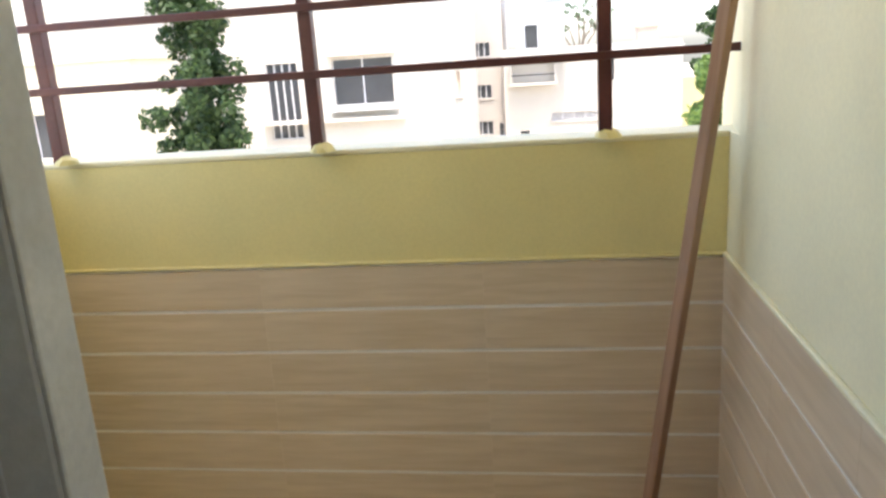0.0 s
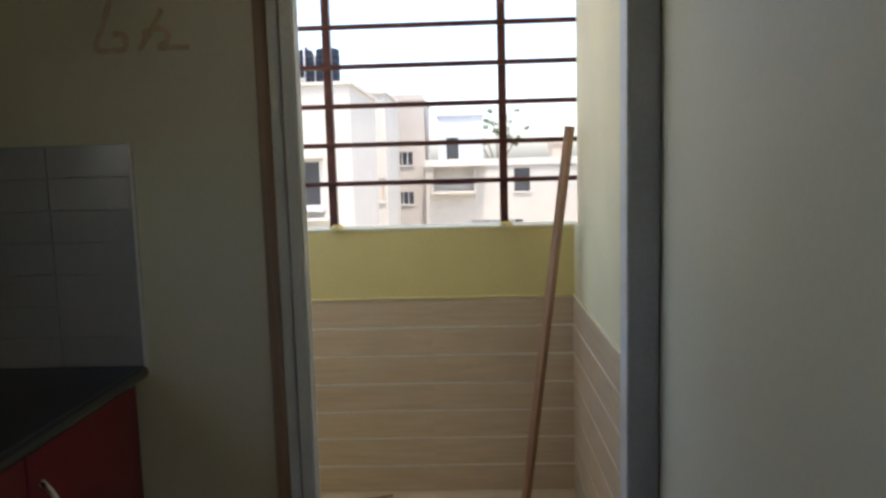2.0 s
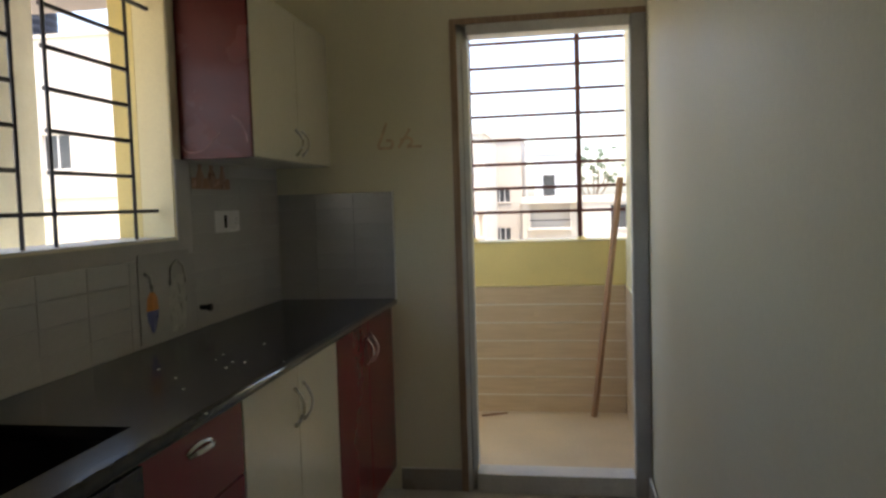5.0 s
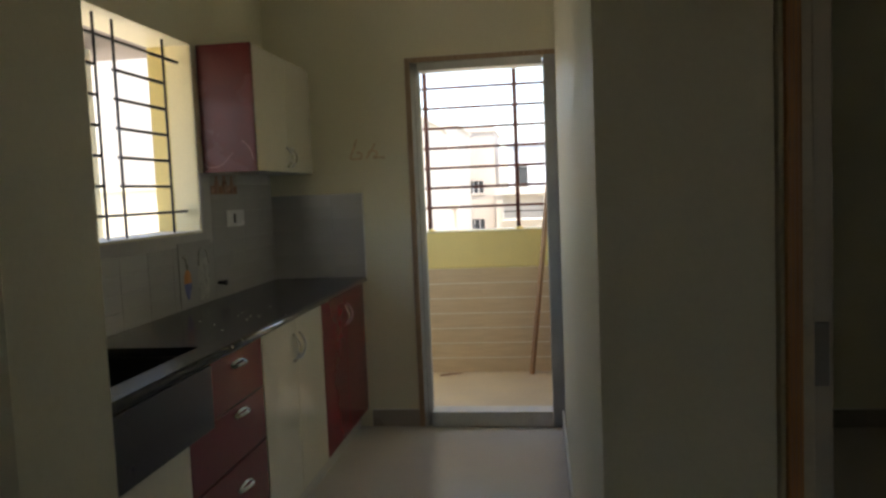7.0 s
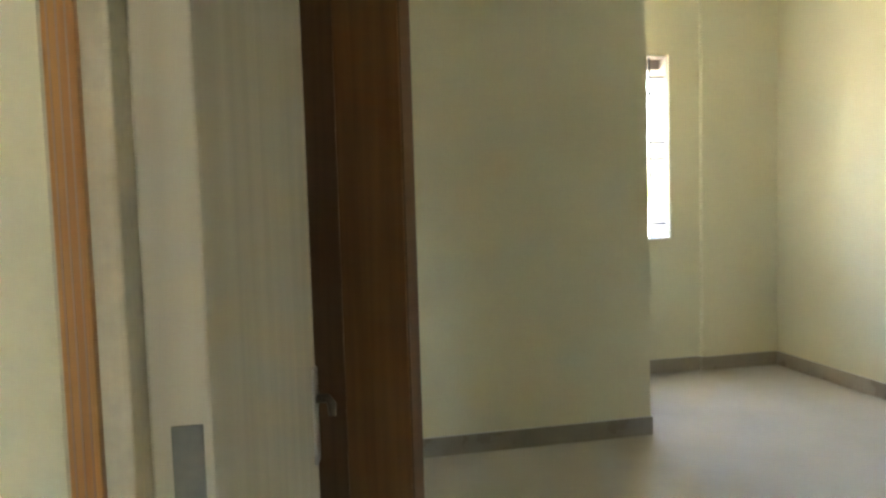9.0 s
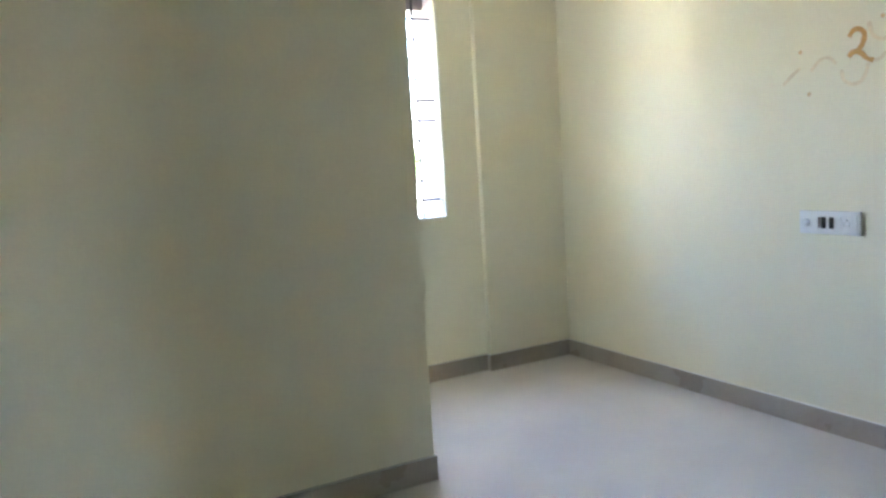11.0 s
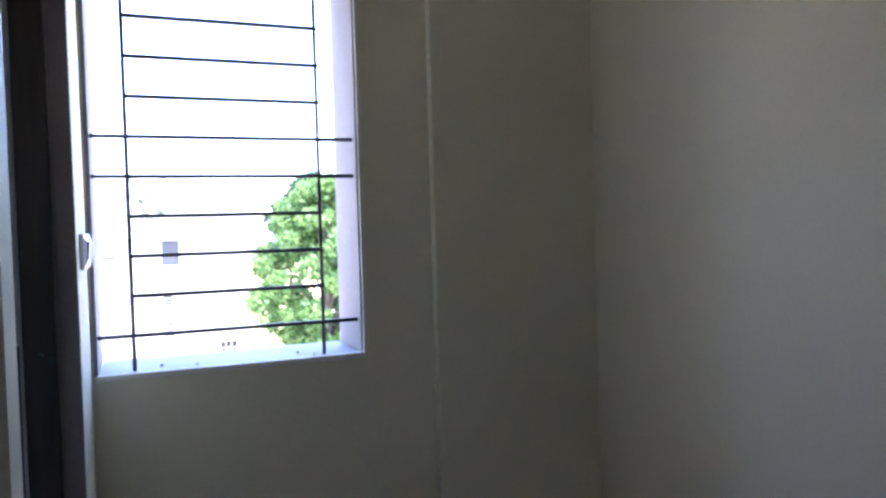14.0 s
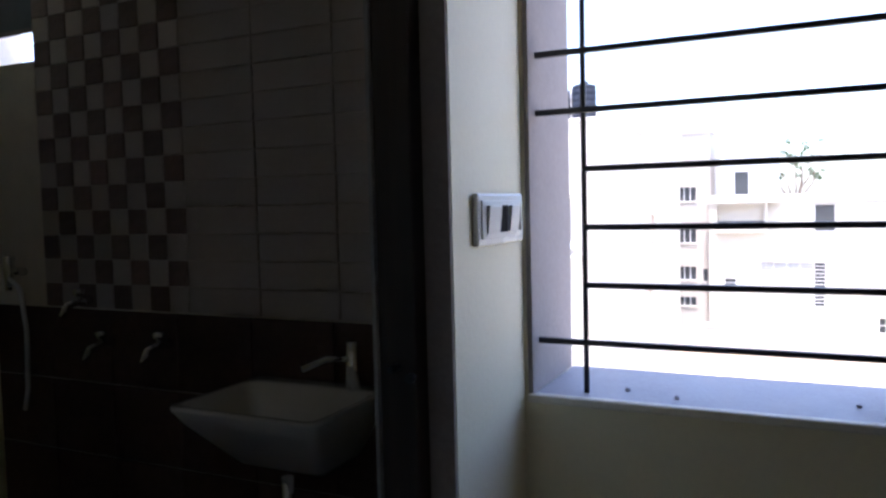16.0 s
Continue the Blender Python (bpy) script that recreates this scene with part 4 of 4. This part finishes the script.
M_LEAFDARK = leaf_material("dark_foliage", (0.018, 0.045, 0.018), (0.085, 0.14, 0.045))


def building(name, x0, x1, y0, y1, z1, material, label, windows=(), z0=GZ, parapet=0.5, pane=None):
    """A block with its near face at y0. windows: (x0, x1, z0, z1, uprights, cross bars)."""
    b = thing(name, ((x0 + x1) / 2, y0, z0), label, "building")
    ox = (x0 + x1) / 2
    part("wall", slab(bmesh.new(), "x", x0 - ox, x1 - ox, 0.0, 0.3, 0.0, z1 - z0, [(a - ox, c - ox, d - z0, e - z0) for a, c, d, e, _, _ in windows]), material, b)
    part("rear_wall", one_box(x0 - ox, x1 - ox, 0.3, y1 - y0, 0, z1 - z0), material, b)
    part("roof", one_box(x0 - ox - 0.15, x1 - ox + 0.15, -0.15, y1 - y0 + 0.1, z1 - z0, z1 - z0 + 0.18), material, b)
    if parapet:
        part("roof_parapet", one_box(x0 - ox, x1 - ox, 0.05, 0.2, z1 - z0 + 0.18, z1 - z0 + 0.18 + parapet), material, b)
    for a, c, d, e, nu, nc in windows:
        w = part("window", one_box(a - ox, c - ox, 0.22, 0.26, d - z0, e - z0), pane or M_PANE, b, "shaded beige recess" if pane else "dark glazed window")
        t, wide, high = 0.035, (c - a) / (nu + 1), (e - d) / (nc + 1)
        panes = [(a - ox + wide * p + t, a - ox + wide * (p + 1) - t, d - z0 + high * q + t, d - z0 + high * (q + 1) - t) for p in range(nu + 1) for q in range(nc + 1)]
        part("frame", slab(bmesh.new(), "x", a - ox, c - ox, 0.16, 0.218, d - z0, e - z0, panes), M_ALU, w)
        part("sill", one_box(a - ox - 0.1, c - ox + 0.1, -0.12, 0.05, d - z0 - 0.1, d - z0 - 0.02), material, w)
    return b


opposite = building("apartment_building", -4.39, 11.42, 69.96, 83.93, 0.91, M_FACADE, "white flat-roofed house with louvred strip and terrace opposite", [(3.99, 5.52, -1.63, 0.65, 0, 0), (-0.2, 3.93, -5.0, -4.24, 3, 5), (3.99, 4.82, -7.98, -4.24, 0, 11), (-3.12, -2.17, -6.52, -5.7, 0, 1), (8.76, 10.28, -10.02, -8.75, 2, 1)])
recess = part("terrace_recess", slab(bmesh.new(), "x", -7.33, -3.15, -1.1, -0.02, 9.91, 12.38, [(-7.14, -3.33, 10.16, 12.25)]), M_FACADE, opposite, "open white terrace bay")
part("terrace_rail", one_box(-7.14, -3.33, -1.0, -0.95, 10.79, 10.90), M_BAR, recess, "thin dark rail")
part("canopy", one_box(-7.33, -2.12, -1.6, -0.02, 12.45, 12.65), M_FACADE, opposite)
building("stair_tower", -3.18, 1.14, 71.23, 76.31, 5.73, M_FACADEBLUE, "bluish white stair tower on the terrace roof", [(-2.42, -1.21, 1.6, 3.7, 0, 0)], z0=1.09, parapet=0.2)
building("roof_room", 7.68, 9.39, 70.72, 73.77, 2.81, M_BEIGE, "beige rooftop room on the white house", [], z0=1.09, parapet=0)
building("apartment_building", -9.3, -4.45, 71.23, 81.39, 7.26, M_FACADEPINK, "pale pinkish block with barred stair windows", [(-8.65, -8.15, 4.75, 6.6, 0, 0), (-8.65, -8.15, -2.4, 0.4, 0, 0), (-7.25, -5.65, 1.15, 2.45, 2, 0), (-7.25, -5.65, -2.65, -1.4, 2, 0), (-7.25, -5.65, -6.05, -4.8, 2, 0), (-7.25, -5.65, -8.45, -7.6, 2, 0), (-5.09, -4.64, -6.21, -5.0, 0, 0)])
building("apartment_building", -14.36, -6.7, 57.26, 68.69, 6.75, M_FACADE, "tall white apartment block with narrow shaded recesses", [(-11.05, -10.6, -1.4, 1.3, 0, 0), (-7.3, -6.95, -1.63, 0.27, 0, 0), (-11.6, -11.1, -8.6, -6.4, 0, 0), (-10.3, -9.8, -8.6, -6.4, 0, 6), (-8.9, -8.5, -7.35, -4.94, 0, 0), (-7.6, -7.2, -7.98, -4.94, 0, 0)], pane=M_BEIGE)
villa = building("apartment_building", -19.85, -6.96, 41.2, 53.0, 5.85, M_FACADE, "white neighbouring house with a large dark window", [
    (-12.25, -8.86, -0.93, 1.58, 1, 0), (-16.12, -14.29, -2.63, 1.58, 3, 0), (-11.84, -9.4, -6.7, -4.4, 1, 0)], parapet=0)
part("ledge", one_box(0.9, 4.8, -0.7, 0.0, 10.3, 10.5), M_FACADEBLUE, villa, "bluish painted window ledge")
part("sunshade", one_box(-3.1, 5.15, -0.6, 0.0, 9.74, 9.95), M_FACADE, villa)
part("sunshade", one_box(0.9, 4.8, -0.6, 0.0, 13.3, 13.45), M_FACADE, villa)
building("apartment_building", -34, -21, 30, 42, 9.81, M_FACADE, "white house beyond the kitchen window", [(-29.5, -28.0, -0.5, 1.2, 1, 0), (-25.5, -24.0, -0.5, 1.2, 1, 0), (-25.5, -24.0, 3.5, 5.2, 1, 0)], parapet=0)


M_CREAMHOUSE = mat("cream_facade", (0.60, 0.55, 0.42), 0.8, 0.06, 0.4, 10, 0.1, dirt=(0.50, 0.45, 0.34), dirt_amount=0.3)
building("low_house", -33, -15.5, 26, 29.5, 2.0, M_CREAMHOUSE, "low cream house beyond the kitchen window", [(-26.5, -25.2, -1.5, 0.2, 1, 0), (-20.5, -19.2, -1.5, 0.2, 1, 0)], parapet=0)


def water_tank(x, y, z, r=0.6, h=1.7):
    t = thing("water_tank", (x, y, z), "black ribbed plastic water tank on a white roof", "water tank", "roof water tanks")
    prof = [(r * 0.98, 0.0)]
    for k in range(5):
        a = h * 0.82 * k / 5
        prof += [(r, a + 0.03), (r, a + h * 0.115), (r * 0.965, a + h * 0.13), (r * 0.965, a + h * 0.15)]
    prof += [(r, h * 0.84), (r * 0.94, h * 0.9), (r * 0.35, h * 0.95)]
    part("body", lathe(bmesh.new(), prof, n=28), M_TANK, t)
    part("lid", lathe(bmesh.new(), [(r * 0.36, h * 0.945), (r * 0.36, h), (0.0, h * 1.02)], n=20), M_TANK, t)
    part("pipe", tube(bmesh.new(), [(-r * 1.1, -0.1, 0), (-r * 1.1, -0.1, h * 1.3)], 0.035, 8), M_ALU, t, "white plastic pipe")


for x in (-11.7, -8.3):
    water_tank(x, 42.4, 6.03, 0.68, 2.15)
    water_tank(x - 1.15, 43.6, 6.03, 0.42, 1.9)
water_tank(-27.1, 31.5, 10.0, 1.45, 2.5)
building("roof_room", -14.3, -11.6, 58.5, 62.0, 8.1, M_FACADE, "white tank room on the tall apartment block", [], z0=6.93, parapet=0)
water_tank(-13.2, 59.6, 8.28, 0.6, 2.5)

structure("compound_wall", slab(bmesh.new(), "x", -20, 50, 63.61, 63.81, GZ, GZ + 1.3), M_BEIGE, "low beige compound wall before the houses", "wall")
structure("yellow_house_wall", one_box(11.55, 19.55, 73.77, 74.07, GZ, -1.89), M_FARYELLOW, "pale yellow wall behind the white house", "wall")
sump = thing("water_sump", (-2.29, 66.78, GZ), "pale masonry tank standing on the ground", "masonry tank")
part("body", one_box(-2.6, 2.6, -0.8, 0.8, 0, 2.1, bevel=0.05), M_FACADE, sump)
part("cover", one_box(-2.7, 2.7, -0.9, 0.9, 2.1, 2.22, bevel=0.03), M_FACADE, sump)
tub = thing("plastic_tub", (-0.26, 54.72, GZ), "pink plastic tub lying on the ground", "tub")
part("body", lathe(bmesh.new(), [(0.3, 0), (0.42, 0.35), (0.45, 0.36), (0.39, 0.34), (0.28, 0.04)], n=20), M_PINK, tub)
sheet = thing("roof_sheet", (10.66, 71.23, 1.11), "blue corrugated sheet roof on the white house", "roof sheet")
bm = bmesh.new()
for k in range(16):
    box(bm, -0.8 + 0.11 * k, -0.72 + 0.11 * k, 0.0, 1.8, 0.25 + 0.03 * (k % 2), 0.29 + 0.03 * (k % 2))
part("sheet", bm, M_BLUESHEET, sheet)
part("prop", one_box(-0.7, -0.62, 0.1, 0.18, -0.02, 0.25), M_ALU, sheet)
part("prop", one_box(0.7, 0.78, 0.1, 0.18, -0.02, 0.25), M_ALU, sheet)


def leaves(rng, centres, count, size):
    """Many small folded leaves round clump centres (x, y, z, radius)."""
    verts, faces = [], []
    weights = np.array([c[3] ** 2 for c in centres])
    pick = rng.choice(len(centres), count, p=weights / weights.sum())
    for i in pick:
        x, y, z, r = centres[i]
        d = rng.normal(size=3)
        d /= np.linalg.norm(d)
        p = np.array((x, y, z)) + d * r * rng.uniform(0.55, 1.0) * np.array((1, 1, 0.8))
        a = rng.normal(size=3)
        a /= np.linalg.norm(a)
        b = np.cross(a, rng.normal(size=3))
        b /= np.linalg.norm(b)
        s = size * rng.uniform(0.6, 1.3)
        k = len(verts)
        verts += [tuple(p - a * s), tuple(p + b * s * 0.5), tuple(p + a * s), tuple(p - b * s * 0.5)]
        faces.append((k, k + 1, k + 2, k + 3))
    return verts, faces


def mesh_from(name, verts, faces, material, parent, label=""):
    me = bpy.data.meshes.new(name)
    me.from_pydata(verts, [], faces)
    me.materials.append(material)
    ob = new(name, me)
    ob.parent = parent
    return tagged(ob, label)


def tree(at, height, spread, seed, material, label, low=0.35, clumps=46, count=9000, size=0.22):
    """A broad tree: trunk, limbs and a crown of leaf clumps above low * height."""
    rng = np.random.default_rng(seed)
    t = thing("tree", at, label, "tree")
    bm = bmesh.new()
    tube(bm, [(0, 0, 0), (0.1, 0, height * 0.2), (-0.05, 0.1, height * 0.42), (0.0, 0, height * 0.75)], [0.32, 0.25, 0.19, 0.07], 10)
    centres = []
    for k in range(clumps):
        a, u = rng.uniform(0, 2 * math.pi), rng.uniform(0, 1)
        z = height * (low + (1 - low) * u)
        wide = spread * math.sin(math.pi * (0.18 + 0.74 * u)) * rng.uniform(0.25, 1.0)
        centres.append((wide * math.cos(a), wide * math.sin(a), z, spread * rng.uniform(0.10, 0.22)))
    for c in centres[::4]:
        h = c[2] * 0.55
        tube(bm, [(0, 0, h), (c[0] * 0.4, c[1] * 0.4, h + (c[2] - h) * 0.55), (c[0] * 0.9, c[1] * 0.9, c[2])], [0.1, 0.06, 0.02], 6)
    part("trunk", bm, M_BARK, t)
    v, f = leaves(rng, centres, count, size)
    mesh_from("crown", v, f, material, t)
    return t


tree((15.7, 56.0, GZ), 16.7, 6.1, 3, M_LEAF, "leafy bright green tree beside the white house", low=0.15, clumps=150, count=26000, size=0.26)
tree((24.0, 56.0, GZ), 21.2, 6.6, 4, M_LEAF, "tall bright green tree beyond the bedroom window", low=0.2, clumps=150, count=26000, size=0.28)
tree((20.2, 82.0, GZ), 18.4, 6.8, 11, M_LEAFDARK, "dark green tree behind the white house", low=0.12, clumps=150, count=26000, size=0.3)


def column_tree():
    rng = np.random.default_rng(21)
    t = thing("tree", (-8.1, 16.0, GZ), "slender creeper-covered tree with small dark leaves", "tree")
    part("trunk", tube(bmesh.new(), [(0, 0, 0), (0.05, 0, 7), (-0.05, 0, 13), (0, 0, 17.5)], [0.2, 0.16, 0.12, 0.05], 10), M_BARK, t)
    centres = []
    for k in range(330):
        z = rng.uniform(4.0, 18)
        a = rng.uniform(0, 2 * math.pi)
        w = rng.uniform(0.1, 0.95) * (0.98 + 0.2 * math.sin(z * 1.7))
        centres.append((w * math.cos(a), w * math.sin(a), z, rng.uniform(0.18, 0.4)))
    v, f = leaves(rng, centres, 46000, 0.08)
    mesh_from("crown", v, f, M_LEAFDARK, t)


column_tree()


def bare_tree():
    rng = np.random.default_rng(8)
    t = thing("tree", (2.53, 72.5, 1.08), "thin bare branches rising above the terrace", "tree")
    bm = bmesh.new()
    tips = []
    for k in range(7):
        x = -1.0 + 0.36 * k + rng.uniform(-0.15, 0.15)
        pts = [(x * 0.35, 0, 0)]
        for j in range(1, 6):
            pts.append((pts[-1][0] + rng.normal(0, 0.2) + x * 0.3, rng.normal(0, 0.2), j * (0.75 + 0.1 * (k % 3))))
        tube(bm, pts, [0.08, 0.07, 0.055, 0.045, 0.03, 0.015], 5)
        for j in (2, 3, 4, 5):
            e = (pts[j][0] + rng.normal(0, 0.55), rng.normal(0, 0.3), pts[j][2] + rng.uniform(0.2, 0.8))
            tube(bm, [pts[j], e], [0.035, 0.012], 5)
            tips.append((*e, 0.32))
    part("trunk", bm, M_BARK, t)
    v, f = leaves(rng, tips, 1300, 0.11)
    mesh_from("crown", v, f, M_LEAFDARK, t)


bare_tree()


# ---- tiles, piece by piece ----
def piece_mesh(name, w, h, t, material, bevel=0.002):
    """A flat tile in the xz plane, its face towards -y, from the wall at y = 0 to -t."""
    me = bpy.data.meshes.new(name)
    b = bevel
    v = [(-w / 2, 0, -h / 2), (w / 2, 0, -h / 2), (w / 2, 0, h / 2), (-w / 2, 0, h / 2),
         (-w / 2, -t + b, -h / 2), (w / 2, -t + b, -h / 2), (w / 2, -t + b, h / 2), (-w / 2, -t + b, h / 2),
         (-w / 2 + b, -t, -h / 2 + b), (w / 2 - b, -t, -h / 2 + b), (w / 2 - b, -t, h / 2 - b), (-w / 2 + b, -t, h / 2 - b)]
    f = [(8, 9, 10, 11)]
    for k in range(4):
        j = (k + 1) % 4
        f += [(k, j, j + 4, k + 4), (k + 4, j + 4, j + 8, k + 8)]
    me.from_pydata(v, [], f)
    me.materials.append(material)
    return me


def lay(parent, name, me, at, turn=0):
    ob = new(name, me)
    ob.parent = parent
    ob.matrix_basis = pose(*at, 0, 0, turn)
    return ob


# balcony strips: grout bed behind, then strip by strip
bed = structure("tile_bed_north", one_box(-1.65, 0.022, 1.287, 1.291, 0, 0.787), M_GROUT, "stone-look strip tiles on the parapet", "wall tiles")
bed_e = structure("tile_bed_east", one_box(0.019, 0.023, 0.118, 1.287, 0, 0.787), M_GROUT, "stone-look strip tiles on the balcony side wall", "wall tiles")
ROW = 0.1125
long_strip = piece_mesh("strip", 0.5573, ROW - 0.009, 0.003, M_STRIPTILE, 0.0004)
side_strip = piece_mesh("strip", 0.389, ROW - 0.009, 0.003, M_STRIPTILE, 0.0004)
for r in range(7):
    z = 0.787 - ROW * (r + 0.5)
    for k in range(3):
        lay(bed, "strip", long_strip, (-1.3713 + 0.5573 * k, 1.287, z))
    for k in range(3):
        lay(bed_e, "strip", side_strip, (0.019, 0.312 + 0.389 * k, z), -90)
structure("tile_bead_north", one_box(-1.65, 0.014, 1.279, 1.29, 0.787, 0.795, bevel=0.003), M_YELLOW, "yellow painted bead above the tiles", "trim")
structure("tile_bead_east", one_box(0.011, 0.022, 0.118, 1.279, 0.787, 0.797, bevel=0.003), M_BALCWALL, "pale yellow bead above the side tiles", "trim")

# kitchen splashback
sb = structure("splashback_north", one_box(-1.648, -1.103, -0.004, 0.0, 0.887, 1.372), M_SPLASHGROUT, "grey-white glossy brick tiles behind the worktop", "wall tiles")
sw = structure("splashback_west", one_box(-1.65, -1.646, -3.09, -0.004, 0.887, 1.215), M_SPLASHGROUT, "grey-white glossy brick tiles along the worktop", "wall tiles")
sw2 = structure("splashback_west_upper", one_box(-1.65, -1.646, -0.92, -0.004, 1.215, 1.492), M_SPLASHGROUT, "grey-white glossy tiles between window and cabinet", "wall tiles")
structure("splashback_edge", one_box(-1.103, -1.096, -0.009, 0.0, 0.887, 1.376), M_LEDGE, "pale cement edge of the tiled splashback", "trim")
RH = 0.485 / 7
n_tile = piece_mesh("tile", 0.1805, RH - 0.0018, 0.0018, M_SPLASH, 0.0008)
w_tile = piece_mesh("tile", 0.203, RH - 0.0018, 0.0018, M_SPLASH, 0.0008)
for r in range(7):
    z = 0.887 + RH * (r + 0.5)
    for k in range(3):
        lay(sb, "tile", n_tile, (-1.557 + 0.1817 * k, -0.004, z))
    for k in range(15):
        y = -0.108 - 0.204 * k
        if z < 1.19:
            lay(sw, "tile", w_tile, (-1.646, y, z), 90)
        elif y > -0.85:
            lay(sw2, "tile", w_tile, (-1.646, y, z), 90)
for k in range(4):
    lay(sw2, "tile", w_tile, (-1.646, -0.108 - 0.204 * k, 1.372 + RH / 2), 90)

# bathroom wall: dark dado, light strips and a chequered panel
bb = structure("bathroom_tiles_light", one_box(0.40, 2.22, 1.597, 1.601, 1.031, 2.6), M_GROUT, "beige strip tiles with a brown chequered panel", "wall tiles")
bd = structure("bathroom_tiles_dark", one_box(0.115, 2.22, 1.597, 1.601, 0.0, 1.029), M_GROUT, "dark brown tiled dado in the bathroom", "wall tiles")
SQ = 0.0842
sq_l = piece_mesh("mosaic", SQ - 0.002, SQ - 0.002, 0.006, M_BATHLIGHT)
sq_d = piece_mesh("mosaic", SQ - 0.002, SQ - 0.002, 0.006, M_MOSAIC)
strip = piece_mesh("strip", 0.283, SQ - 0.002, 0.006, M_BATHLIGHT)
dado = piece_mesh("tile", 0.298, 0.254, 0.006, M_BATHDARK)
for r in range(18):
    z = 1.031 + SQ * (r + 0.5)
    for c in range(8):
        lay(bb, "mosaic", sq_l if (r + c) % 2 else sq_d, (0.40 + SQ * (c + 0.5), 1.597, z))
    for c in range(4):
        lay(bb, "strip", strip, (1.217 + 0.2855 * c, 1.597, z))
for r in range(4):
    for c in range(7):
        lay(bd, "tile", dado, (0.265 + 0.301 * c, 1.597, 0.1285 + 0.257 * r))
